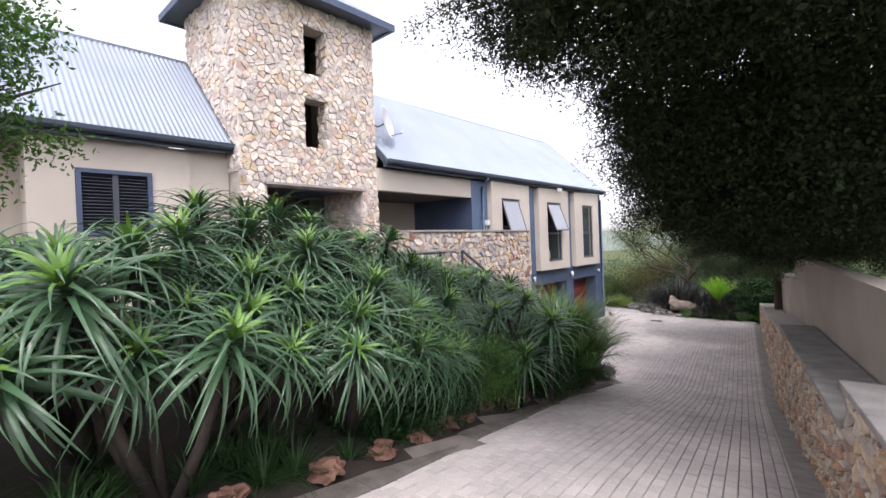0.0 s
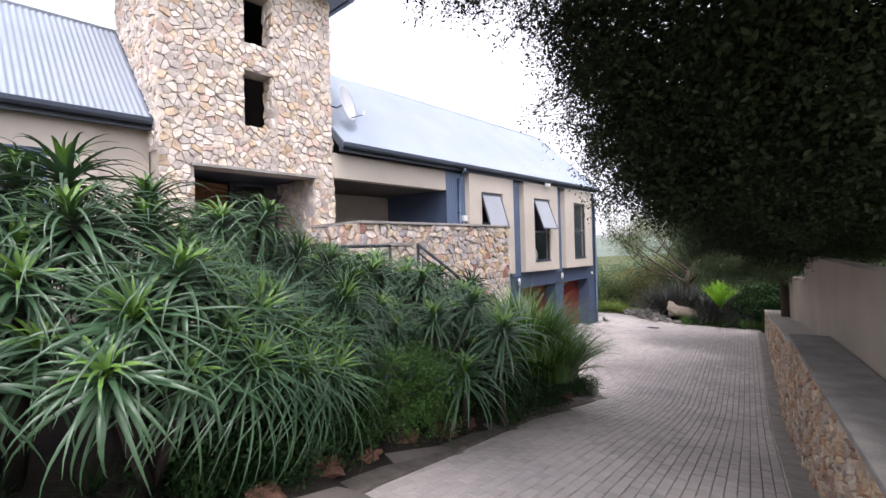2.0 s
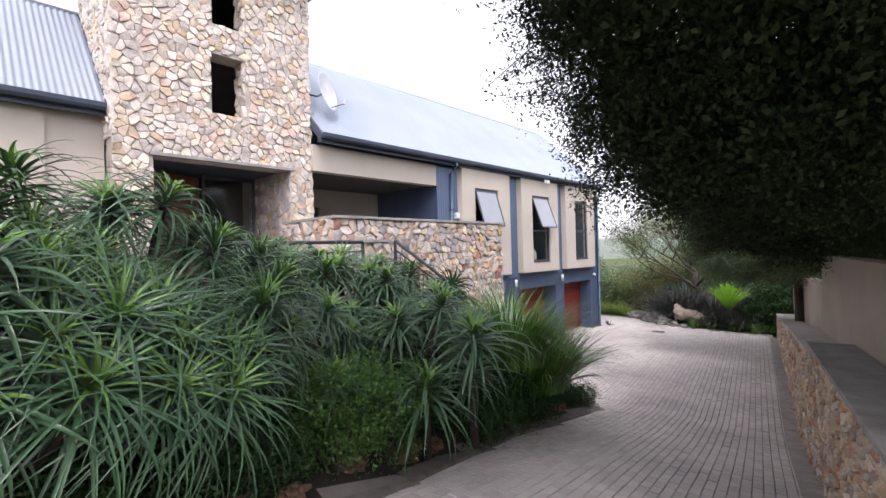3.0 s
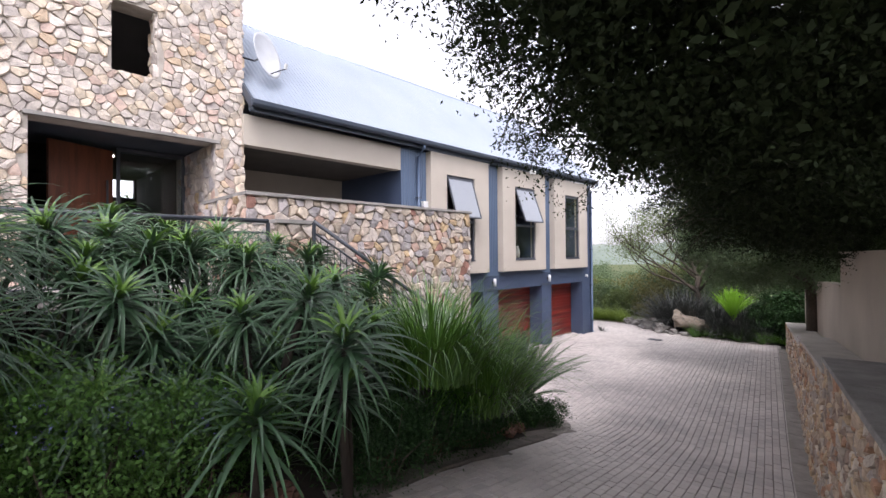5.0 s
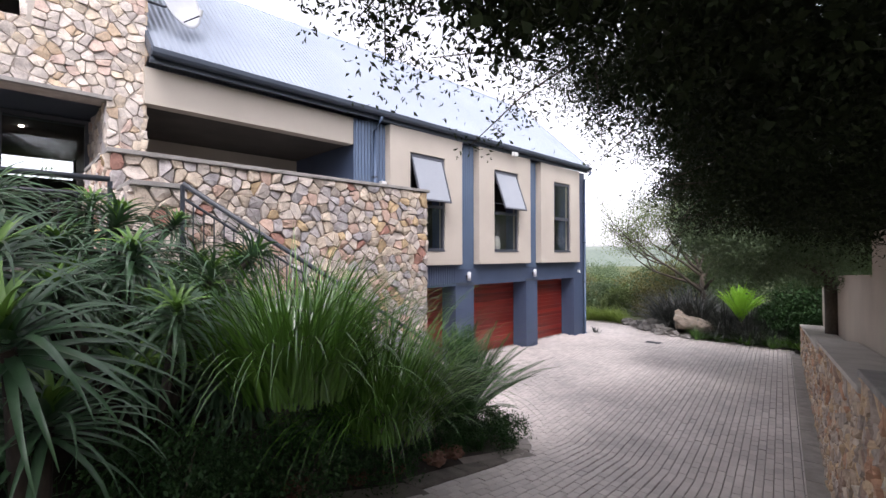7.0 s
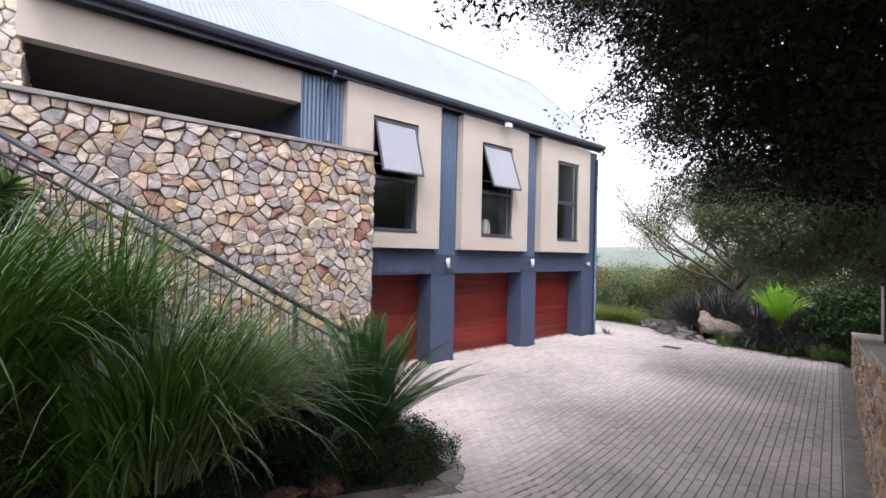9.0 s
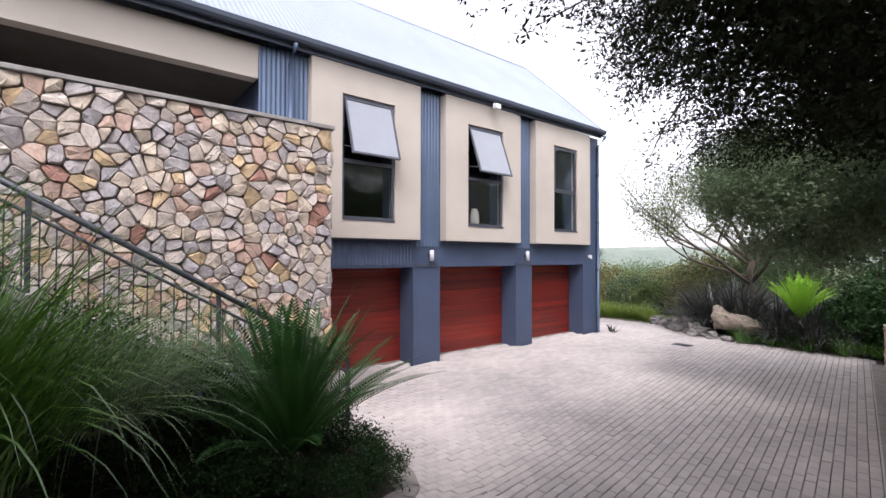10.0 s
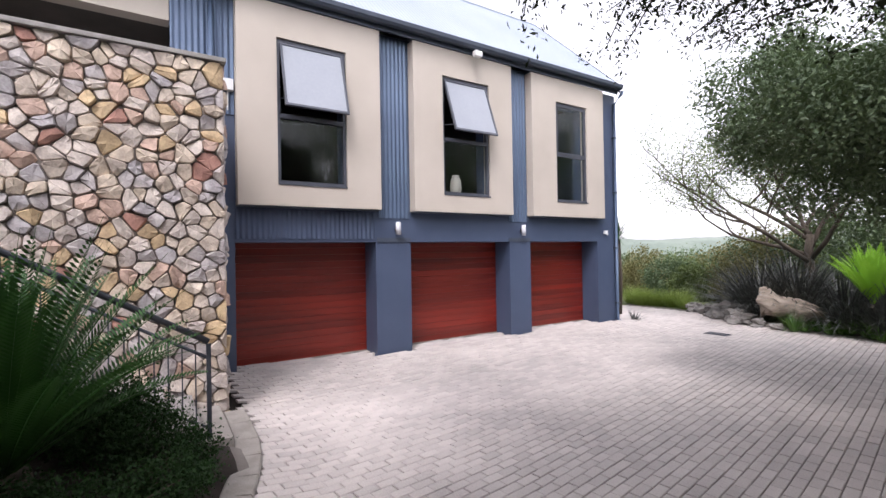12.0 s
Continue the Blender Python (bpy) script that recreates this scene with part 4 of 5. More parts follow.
part("conduit", box(-9.59, -9.565, 12.83, 12.85, 4.36, 4.66), M_WHITE, bx)


def satellite_dish():
    d = thing("satellite_dish", "grey satellite dish on a bracket at the tower side", "satellite dish", (-9.9, 8.5, 7.3))
    m = Matrix.Translation((-9.85, 8.56, 7.55)) @ Euler((0, radians(78), radians(28))).to_matrix().to_4x4()
    bm = bmesh.new()
    rings = []
    for k in range(7):
        r = 0.06 + 0.36 * k / 6
        rings.append([bm.verts.new(m @ Vector((r * 1.15 * math.cos(a), r * math.sin(a), r * r * 0.55))) for a in (2 * math.pi * j / 28 for j in range(28))])
    bm.faces.new(rings[0])
    for a, b in zip(rings, rings[1:]):
        for j in range(28):
            bm.faces.new((a[j], a[(j + 1) % 28], b[(j + 1) % 28], b[j]))
    bmesh.ops.recalc_face_normals(bm, faces=bm.faces[:])
    bmesh.ops.solidify(bm, geom=bm.faces[:], thickness=0.01)
    part("reflector", bm, M_DISH, d, smooth=True)
    bm = bmesh.new()
    tube(bm, [m @ Vector((0.4, 0, 0.09)), m @ Vector((0.42, 0, 0.45))], 0.012)
    part("arm", bm, M_STEEL, d)
    bm = bmesh.new()
    tube(bm, [m @ Vector((0.42, 0, 0.43)), m @ Vector((0.33, 0, 0.49))], 0.035, sides=10)
    part("receiver", bm, M_WHITE, d)
    bm = bmesh.new()
    tube(bm, [(-9.95, 8.02, 7.45), (-9.95, 8.4, 7.45), m @ Vector((0, 0, -0.03))], 0.022)
    part("bracket", bm, M_STEEL, d)


satellite_dish()


def vase(x, y, z):
    """A turned jar on the inner ledge of a window."""
    bm = bmesh.new()
    prof = [(0.06, 0), (0.11, 0.06), (0.125, 0.2), (0.11, 0.36), (0.07, 0.43), (0.085, 0.46), (0.07, 0.455)]
    rings = [[bm.verts.new((x + r * math.cos(a), y + r * math.sin(a), z + h)) for a in (2 * math.pi * k / 20 for k in range(20))] for r, h in prof]
    bm.faces.new(rings[0][::-1])
    for a, b in zip(rings, rings[1:]):
        for k in range(20):
            bm.faces.new((a[k], a[(k + 1) % 20], b[(k + 1) % 20], b[k]))
    tagged(part("vase", bm, M_COPING_PALE, smooth=True), "pale round vase on the window ledge", "vase")


vase(-9.75, 17.35, 3.21)


# ---- plants ----
def ribbon(verts, faces, base, heading, lift, length, width, droop, segs=7, fold=0.25, tip=0.05, wide_at=0.15):
    """One strap leaf that leaves base at an angle and arches over, folded along its middle."""
    b = Vector(base)
    ch, sh_ = math.cos(heading), math.sin(heading)
    side = Vector((-sh_, ch, 0))
    ang, step = lift, length / segs
    k0 = len(verts)
    for i in range(segs + 1):
        f = i / segs
        w = width * (min(1.0, 0.55 + f / wide_at * 0.45) if f < wide_at else 1 - (f - wide_at) / (1 - wide_at) * (1 - tip)) * 0.5
        up = Vector((-ch * math.sin(ang), -sh_ * math.sin(ang), math.cos(ang)))
        verts += [b - side * w + up * w * fold, b, b + side * w + up * w * fold]
        if i:
            k = k0 + 3 * (i - 1)
            faces += [(k, k + 3, k + 4, k + 1), (k + 1, k + 4, k + 5, k + 2)]
        b = b + Vector((ch * math.cos(ang), sh_ * math.cos(ang), math.sin(ang))) * step
        ang -= droop / segs * (0.4 + 1.2 * f)


def rosette_leaves(rng, leaves, size, width, droop=1.9):
    """The leaves of an aloe head, each its own mesh: upright pale heart leaves, then arching outer ones."""
    out = []
    for i in range(leaves):
        f = i / leaves
        verts, faces = [], []
        ribbon(verts, faces, (rng.uniform(-0.015, 0.015), rng.uniform(-0.015, 0.015), 0.05 - 0.13 * f), i * 2.39996 + rng.uniform(-0.2, 0.2), radians(82 - 104 * f ** 0.85 + rng.uniform(-10, 10)),
               size * (0.45 + 0.55 * min(1, f * 2.2)) * rng.uniform(0.85, 1.15), width * rng.uniform(0.85, 1.15), droop * (1.15 - 0.45 * f) * rng.uniform(0.7, 1.3), fold=0.45)
        out.append((verts, faces, f < 0.2))
    return out


def leaf_mesh(bits, name):
    verts, faces, heart = [], [], []
    for v, f, h in bits:
        k = len(verts)
        verts += v
        faces += [tuple(a + k for a in q) for q in f]
        heart += [h and n < len(f) * 0.6 for n in range(len(f))]
    me = soup(verts, faces, name)
    me.materials.append(M_ALOE)
    me.materials.append(M_ALOE_HEART)
    me.polygons.foreach_set("material_index", [int(h) for h in heart])
    me.polygons.foreach_set("use_smooth", [True] * len(faces))
    return me


rng = random.Random(21)
HEADS = []
for spec in ((66, 0.57, 0.037, 2.2), (62, 0.55, 0.035, 2.6), (70, 0.59, 0.036, 2.0), (88, 0.64, 0.026, 1.7), (96, 0.68, 0.022, 2.0)):
    bits = rosette_leaves(rng, *spec)
    HEADS.append((leaf_mesh(bits, "rosette"), leaf_mesh(bits[:12], "heart"), [leaf_mesh([b], "leaf") for b in bits[12:]]))
ALL_HEADS = []


def aloe(heads, base, label, single=0, fine=False):
    """A branching aloe: one stem to each head; the first few heads have every outer leaf as a piece."""
    a = thing("aloe", label, "aloe", base, "aloes in the bed")
    for n, (x, y, z, s) in enumerate(heads):
        ALL_HEADS.append((x, y, z))
        bm = bmesh.new()
        mid = (base[0] * 0.45 + x * 0.55 + rng.uniform(-0.05, 0.05), base[1] * 0.45 + y * 0.55, base[2] * 0.6 + z * 0.4)
        tube(bm, [(base[0], base[1], base[2] - 0.1), mid, (x, y, z - 0.02)], 0.045, 0.028, sides=6)
        part("stem", bm, M_STEM, a, smooth=True)
        whole, heart, leaves = rng.choice(HEADS[3:] if fine else HEADS[:3])
        out = Vector((x - base[0] + 0.35, y - base[1], 0.0)) * 0.75 + Vector((rng.uniform(-0.2, 0.2), rng.uniform(-0.2, 0.2), 1.0))
        m = pose(x, y, z) @ out.to_track_quat("Z", "Y").to_matrix().to_4x4() @ pose(0, 0, 0, 0, 0, rng.uniform(0, 360)) @ Matrix.Diagonal((s * 1.1, s * 1.1, s * 1.1, 1))
        ob = part("rosette", heart if n < single else whole, None, a)
        ob.matrix_basis = m
        if n >= single:
            tagged(ob, kind="stuff")
        else:
            for me in leaves:
                lf = new("leaf", me)
                lf.parent = ob


BIG = "large branching aloe with arching grey-green rosettes"
SMALL = "low aloe with arching grey-green rosettes"
aloe([(-3.0, 1.18, 3.46, 1.1), (-3.2, 0.43, 3.86, 1.1), (-3.5, 0.8, 4.05, 1.0), (-3.5, 0.45, 3.6, 0.9)], (-3.4, 0.9, 2.4), BIG, 5)
aloe([(-3.9, 1.24, 4.13, 1.1), (-3.6, 1.57, 3.77, 1.05), (-4.3, 1.5, 4.36, 1.05), (-4.5, 1.98, 4.36, 1.0), (-3.9, 1.75, 4.2, 0.95), (-3.4, 1.95, 3.3, 0.9)], (-3.9, 1.6, 2.55), BIG, 5)
aloe([(-4.0, 2.62, 3.98, 1.0), (-3.6, 2.33, 3.54, 1.05), (-4.3, 2.23, 4.35, 1.0), (-3.3, 2.61, 3.65, 1.0), (-3.65, 2.16, 4.01, 0.95), (-3.05, 2.2, 3.18, 0.95), (-3.17, 2.59, 3.07, 0.9)], (-3.6, 2.5, 2.4), BIG, 6)
aloe([(-4.3, 3.26, 4.04, 0.95), (-4.2, 3.57, 4.1, 1.0), (-4.6, 2.8, 4.25, 1.0), (-4.9, 3.4, 4.1, 0.9), (-4.7, 3.9, 3.85, 0.9)], (-4.5, 3.2, 2.75), BIG, 3)
aloe([(-4.4, 0.34, 4.0, 1.0), (-4.4, 0.65, 3.95, 1.0), (-4.6, 0.95, 3.95, 0.9), (-4.1, 0.1, 4.0, 0.95), (-3.7, 0.25, 3.7, 0.9)], (-4.3, 0.5, 2.75), BIG, 3)
aloe([(-4.6, -0.5, 4.1, 1.0), (-3.8, -0.4, 3.7, 1.0), (-4.2, -0.9, 3.9, 1.0)], (-4.2, -0.6, 2.8), BIG)
aloe([(-5.4, 5.19, 3.55, 0.95), (-5.6, 5.64, 3.6, 0.95), (-5.3, 4.8, 3.6, 0.9), (-5.9, 5.3, 3.75, 0.9)], (-5.6, 5.3, 2.75), SMALL, 3)
aloe([(-4.34, 5.9, 2.9, 0.9), (-4.03, 6.28, 3.05, 1.0), (-4.74, 6.1, 3.35, 0.95)], (-4.4, 6.0, 2.0), SMALL, 3)
aloe([(-3.6, 6.36, 2.72, 1.2), (-3.78, 6.5, 2.3, 1.0)], (-3.7, 6.45, 1.6), SMALL, 3)
aloe([(-3.68, 5.7, 2.3, 1.15)], (-3.75, 5.75, 1.7), SMALL, 4)
aloe([(-5.6, 8.18, 3.1, 0.9), (-5.1, 6.13, 3.4, 0.95), (-5.3, 7.0, 3.35, 0.9), (-4.8, 7.02, 3.08, 0.95)], (-5.2, 7.0, 2.2), SMALL, 4)
aloe([(-4.4, 7.2, 2.68, 0.95), (-4.6, 6.6, 2.85, 0.9), (-5.0, 7.6, 2.9, 0.9)], (-4.6, 7.1, 1.8), SMALL, 4)
aloe([(-6.0, 6.3, 3.6, 0.9), (-5.9, 6.9, 3.5, 0.9), (-6.1, 7.6, 3.4, 0.85)], (-6.0, 6.9, 2.85), SMALL)
aloe([(-4.9, 4.4, 3.5, 0.9), (-5.0, 5.4, 3.45, 0.9), (-4.5, 5.1, 3.1, 0.85)], (-4.8, 4.9, 2.4), SMALL)
aloe([(-5.6, 2.2, 4.2, 0.95), (-5.3, 3.4, 4.05, 0.95), (-5.8, 4.1, 3.9, 0.9), (-5.5, 1.2, 3.85, 0.95)], (-5.5, 2.8, 2.9), BIG)


def fill_aloes(y0, y1, count, front, back, low, high, seed, label):
    """More heads between the placed ones, on a surface that rises from the kerb to the middle of the bed."""
    g = random.Random(seed)
    got = []
    for _ in range(4000):
        if len(got) == count:
            break
        y, f = g.uniform(y0, y1), g.random() ** 0.8
        x = kerb_x(y) - front - (back - front) * f
        r = road_z(y)
        z = r + low + (high - low) * min(1, f * 1.7) * g.uniform(0.72, 1.02)
        if min((Vector((x, y, z)) - Vector(p)).length for p in ALL_HEADS + [(q[0], q[1], q[2]) for q in got]) > 0.3:
            got.append((x, y, z, g.uniform(0.75, 1.05)))
    got.sort(key=lambda q: q[1])
    for k in range(0, len(got), 4):
        grp = got[k:k + 4]
        bx, by = sum(q[0] for q in grp) / len(grp), sum(q[1] for q in grp) / len(grp)
        aloe(grp, (bx, by, bed_z(bx, by)), label, 1)




def aloe_mound(count, seed):
    """Heads crowded over a rounded thicket, its flanks turned outward, finer-leaved at the downhill end."""
    g = random.Random(seed)
    got = []
    for _ in range(6000):
        if len(got) == count:
            break
        y = g.uniform(-1.4, 3.75)
        end = math.sqrt(max(0.05, 1 - max(0.0, (y - 2.3) / 1.7) ** 2)) * (0.8 if y < 1.1 else 1.0)
        a = radians(g.uniform(18, 105))
        x = -4.3 + 1.25 * math.cos(a) * (0.55 + 0.45 * end)
        z = road_z(y) + 0.65 + (1.05 + 0.1 * math.sin(y * 3.1)) * math.sin(a) * (0.3 + 0.7 * end)
        if min((Vector((x, y, z)) - Vector(p)).length for p in ALL_HEADS + [(q[0], q[1], q[2]) for q in got]) > (0.34 if y < 2.6 else 0.28):
            got.append((x, y, z, g.uniform(0.8, 1.05)))
    got.sort(key=lambda q: q[1])
    for k in range(0, len(got), 5):
        grp = got[k:k + 5]
        by = sum(q[1] for q in grp) / len(grp)
        if by > 2.7:
            by -= 0.35
        aloe(grp, (-4.1, by, bed_z(-4.1, by)), BIG, 2, by > 2.2)


aloe_mound(58, 5)
aloe([(-3.75, 4.05, 3.3, 1.0), (-4.0, 4.3, 3.45, 1.0), (-4.2, 3.9, 3.75, 1.0), (-3.6, 3.85, 3.0, 0.95), (-4.35, 4.3, 3.65, 0.95), (-3.9, 4.3, 3.05, 0.9)], (-4.15, 3.6, 2.6), "fine-leaved aloe at the downhill end of the thicket", 3, True)
fill_aloes(4.2, 8.2, 34, 0.55, 2.4, 0.75, 2.05, 6, SMALL)
fill_aloes(4.3, 8.4, 30, 0.7, 2.3, 0.5, 1.25, 8, SMALL)


def tuft(name, base, n, length, width, material, label, category, seed, lift=(35, 88), droop=1.6, spread=0.12, group="", segs=6):
    """A clump of arching blades from one root."""
    r = random.Random(seed)
    verts, faces = [], []
    for _ in range(n):
        a, d = r.uniform(0, 6.283), spread * math.sqrt(r.random())
        ribbon(verts, faces, (base[0] + d * math.cos(a), base[1] + d * math.sin(a), base[2]), a + r.uniform(-0.5, 0.5), radians(r.uniform(*lift)), length * r.uniform(0.6, 1.1), width * r.uniform(0.7, 1.2), droop * r.uniform(0.4, 1.2), segs=segs, fold=0.3)
    t = thing(name, label, category, base, group)
    if name == "strap_clump":
        per, vper = len(faces) // n, len(verts) // n
        for k in range(70):
            part("blade", soup(verts[k * vper:(k + 1) * vper], faces[:per], "blade"), material, t, smooth=True)
        verts, faces = verts[70 * vper:], faces[:-70 * per]
    tagged(part("foliage", soup(verts, faces, "foliage"), material, t, smooth=True), kind="stuff")
    return t


tuft("strap_clump", (-4.35, 8.05, 2.0), 760, 1.4, 0.025, M_STRAP, "green strap-leaved clump arching over the kerb side", "plant", 5, (50, 92), 2.2, 0.5, segs=9)
tuft("strap_clump", (-4.5, 9.0, 1.4), 800, 1.55, 0.023, M_STRAP, "green strap-leaved clump by the terrace stair", "plant", 6, (46, 92), 2.1, 0.5, segs=9)
tuft("fine_grass", (-5.2, 9.7, 1.35), 500, 1.1, 0.010, M_FINE, "pale fountain grass clump beside the handrail", "grass clump", 7, (25, 85), 2.1, 0.3, segs=8)
tuft("strap_clump", (-5.2, 8.8, 2.1), 360, 1.2, 0.017, M_STRAP, "green strap-leaved clump by the stair rail", "plant", 8, (40, 88), 1.6, 0.25)


def leaf_cloud(centres, per, spread, size, seed, narrow=0.45, flat=1.0):
    """Many small leaves scattered round each centre, each a bent quad, as one mesh."""
    g = np.random.RandomState(seed)
    c = np.asarray(centres, float)
    n = len(c) * per
    p = np.repeat(c, per, 0) + g.normal(size=(n, 3)) * spread * np.array([1, 1, flat])
    d = g.normal(size=(n, 3))
    d /= np.linalg.norm(d, axis=1)[:, None]
    e = np.cross(d, g.normal(size=(n, 3)))
    e /= np.linalg.norm(e, axis=1)[:, None]
    s = size * g.uniform(0.6, 1.3, (n, 1))
    nrm = np.cross(d, e) * s * 0.12
    v = np.empty((n, 4, 3))
    v[:, 0], v[:, 1], v[:, 2], v[:, 3] = p - d * s * 0.5, p + e * s * narrow * 0.5 + nrm, p + d * s * 0.5, p - e * s * narrow * 0.5 + nrm
    me = bpy.data.meshes.new("leaves")
    me.vertices.add(n * 4)
    me.vertices.foreach_set("co", v.reshape(-1))
    me.loops.add(n * 4)
    me.loops.foreach_set("vertex_index", np.arange(n * 4))
    me.polygons.add(n)
    me.polygons.foreach_set("loop_start", np.arange(n) * 4)
    me.polygons.foreach_set("loop_total", np.full(n, 4))
    me.update(calc_edges=True)
    return me


def crown_points(g, centre, radii, n, shell=0.55, lump=0.35):
    """Clump centres in an uneven crown: denser towards its outside, with hollows."""
    out = []
    while len(out) < n:
        v = Vector([g.gauss(0, 1) for _ in range(3)]).normalized()
        r = shell + (1 - shell) * g.random() ** 0.7
        r *= 1 + lump * noise.noise(v * 2.3 + Vector(centre))
        p = Vector((centre[0] + v.x * r * radii[0], centre[1] + v.y * r * radii[1], centre[2] + v.z * r * radii[2]))
        if noise.noise(p * (3.2 / max(radii))) > -0.1:
            out.append(tuple(p))
    return out


def tree(name, label, foot, trunk, crown, radii, clumps, per, spread, leaf, material, seed, limbs=9, narrow=0.45, shell=0.35, r0=0.2, extra=()):
    """A tapered trunk that forks into limbs, with a crown of many leaf clumps."""
    g = random.Random(seed)
    t = thing(name, label, "tree", foot)
    bm = bmesh.new()
    fork = Vector(trunk)
    f0 = Vector(foot)
    tube(bm, [f0 - Vector((0, 0, 0.2)), f0.lerp(fork, 0.35) + Vector((g.uniform(-0.1, 0.1), g.uniform(-0.1, 0.1), 0)), f0.lerp(fork, 0.7) + Vector((g.uniform(-0.1, 0.1), g.uniform(-0.1, 0.1), 0)), fork], r0, r0 * 0.65, sides=9)
    part("trunk", bm, M_BARK, t, smooth=True)
    pts = crown_points(g, crown, radii, clumps, shell) + list(extra)
    ends = [pts[int(i * len(pts) / limbs)] for i in range(limbs)] + list(extra)[:4]
    for e in ends:
        bm = bmesh.new()
        e = Vector(e)
        m1 = fork.lerp(e, 0.35) + Vector((g.uniform(-0.2, 0.2), g.uniform(-0.2, 0.2), g.uniform(0.1, 0.45)))
        m2 = fork.lerp(e, 0.7) + Vector((g.uniform(-0.2, 0.2), g.uniform(-0.2, 0.2), g.uniform(0.0, 0.3)))
        tube(bm, [fork, m1, m2, e], r0 * 0.42, 0.012, sides=6)
        for _ in range(4):
            q = m2.lerp(e, g.random())
            tube(bm, [q, q + Vector((g.uniform(-0.6, 0.6), g.uniform(-0.6, 0.6), g.uniform(-0.1, 0.5)))], 0.02, 0.006, sides=5)
        part("limb", bm, M_BARK, t, smooth=True)
    part("crown", leaf_cloud(pts, per, spread, leaf, seed, narrow), material, t)
    return t


LOW = [(2.0, 6.4), (3.0, 5.75), (4.0, 5.75), (4.8, 5.85), (5.3, 5.4), (5.9, 5.2), (7.0, 4.4), (8.0, 4.2), (9.5, 4.1), (11.0, 4.1), (12.2, 3.8), (13.4, 3.65), (15.0, 3.55), (17.2, 3.5)]
EDGE = [(2.0, -1.4), (3.0, -2.6), (4.0, -2.85), (5.0, -2.45), (6.0, -2.45), (7.2, -2.85), (9.0, -2.8), (11.0, -2.5), (12.0, -2.8), (13.2, -3.3), (14.5, -3.4), (15.6, -2.9), (17.2, -1.4)]


def canopy_points(n, seed, inset=0.0):
    """Clumps of a crown that hangs over the drive, its underside falling with the slope."""
    g = random.Random(seed)
    out = []
    while len(out) < n:
        y = g.uniform(2.2, 17.0)
        x = g.uniform(-3.9, 1.3)
        if y > 8.0 and g.random() < 0.25:
            continue
        edge = float(np.interp(y, [p[0] for p in EDGE], [p[1] for p in EDGE])) + 0.5 * noise.noise((y * 0.9, 3.0, 0.0)) + 0.4 * noise.noise((y * 2.9, 1.0, 0.0))
        if x < edge + inset:
            continue
        low = float(np.interp(y, [p[0] for p in LOW], [p[1] for p in LOW])) + 0.3 * noise.noise((x * 1.1, y * 1.1, 5.0)) + 0.35 * noise.noise((x * 2.7, y * 2.7, 8.0)) - 0.3 * min(1, max(0, (x + 2.6) / 1.5))
        rise = min(1.0, 0.25 + (x - edge) / 2.4)
        out.append((x, y, low + inset * 0.6 + 2.6 * rise * g.random() ** 1.3))
    return out


def overhanging_tree():
    g = random.Random(31)
    t = thing("overhanging_tree", "large tree hanging over the drive, backlit darkness in its leaf colour", "tree", (0.9, 9.0, 0.8))
    bm = bmesh.new()
    tube(bm, [(0.9, 9.0, 0.6), (0.95, 9.05, 2.2), (0.8, 8.9, 3.6), (0.6, 9.0, 5.0)], 0.32, 0.22, sides=10)
    part("trunk", bm, M_BARK, t, smooth=True)
    pts = canopy_points(3500, 31)
    for k in range(320):
        f = g.random()
        pts.append(tuple(Vector((-2.4, 13.4, 4.9)).lerp(Vector((-5.0, 13.3, 6.1)), f) + Vector((g.gauss(0, 0.3), g.gauss(0, 0.6), g.gauss(0.2, 0.42 - 0.15 * f)))))
    for k in range(14):
        e = Vector(pts[k * 230]) + Vector((0, 0, 0.2))
        f = Vector((0.6, 9.0, 4.9))
        bm = bmesh.new()
        tube(bm, [f, f.lerp(e, 0.35) + Vector((0, 0, 0.8)), f.lerp(e, 0.7) + Vector((0, 0, 0.6)), e], 0.09, 0.012, sides=6)
        part("limb", bm, M_BARK, t, smooth=True)
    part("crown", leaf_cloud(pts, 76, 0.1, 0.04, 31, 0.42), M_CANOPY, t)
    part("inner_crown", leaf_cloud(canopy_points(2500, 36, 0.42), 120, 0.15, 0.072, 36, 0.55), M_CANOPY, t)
    twig, sprays = bmesh.new(), []
    for k in range(300):
        y = g.uniform(2.6, 16.2)
        low = float(np.interp(y, [p[0] for p in LOW], [p[1] for p in LOW]))
        x = float(np.interp(y, [p[0] for p in EDGE], [p[1] for p in EDGE]))
        a = Vector((x + 0.4 + 0.3 * noise.noise((y, 0, 0)), y, low + g.uniform(0.0, 1.6)))
        b = a + Vector((g.uniform(-0.75, -0.1), g.uniform(-0.4, 0.4), g.uniform(-0.5, 0.2)))
        tube(twig, [a, a.lerp(b, 0.5) + Vector((0, 0, 0.05)), b], 0.009, 0.003, sides=5)
        sprays += [a.lerp(b, f) + Vector((g.gauss(0, 0.04), g.gauss(0, 0.04), g.gauss(0, 0.04))) for f in np.linspace(0, 1.05, 10)]
    tagged(part("twig", twig, M_BARK, t), kind="stuff")
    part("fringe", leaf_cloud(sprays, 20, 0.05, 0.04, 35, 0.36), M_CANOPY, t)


overhanging_tree()


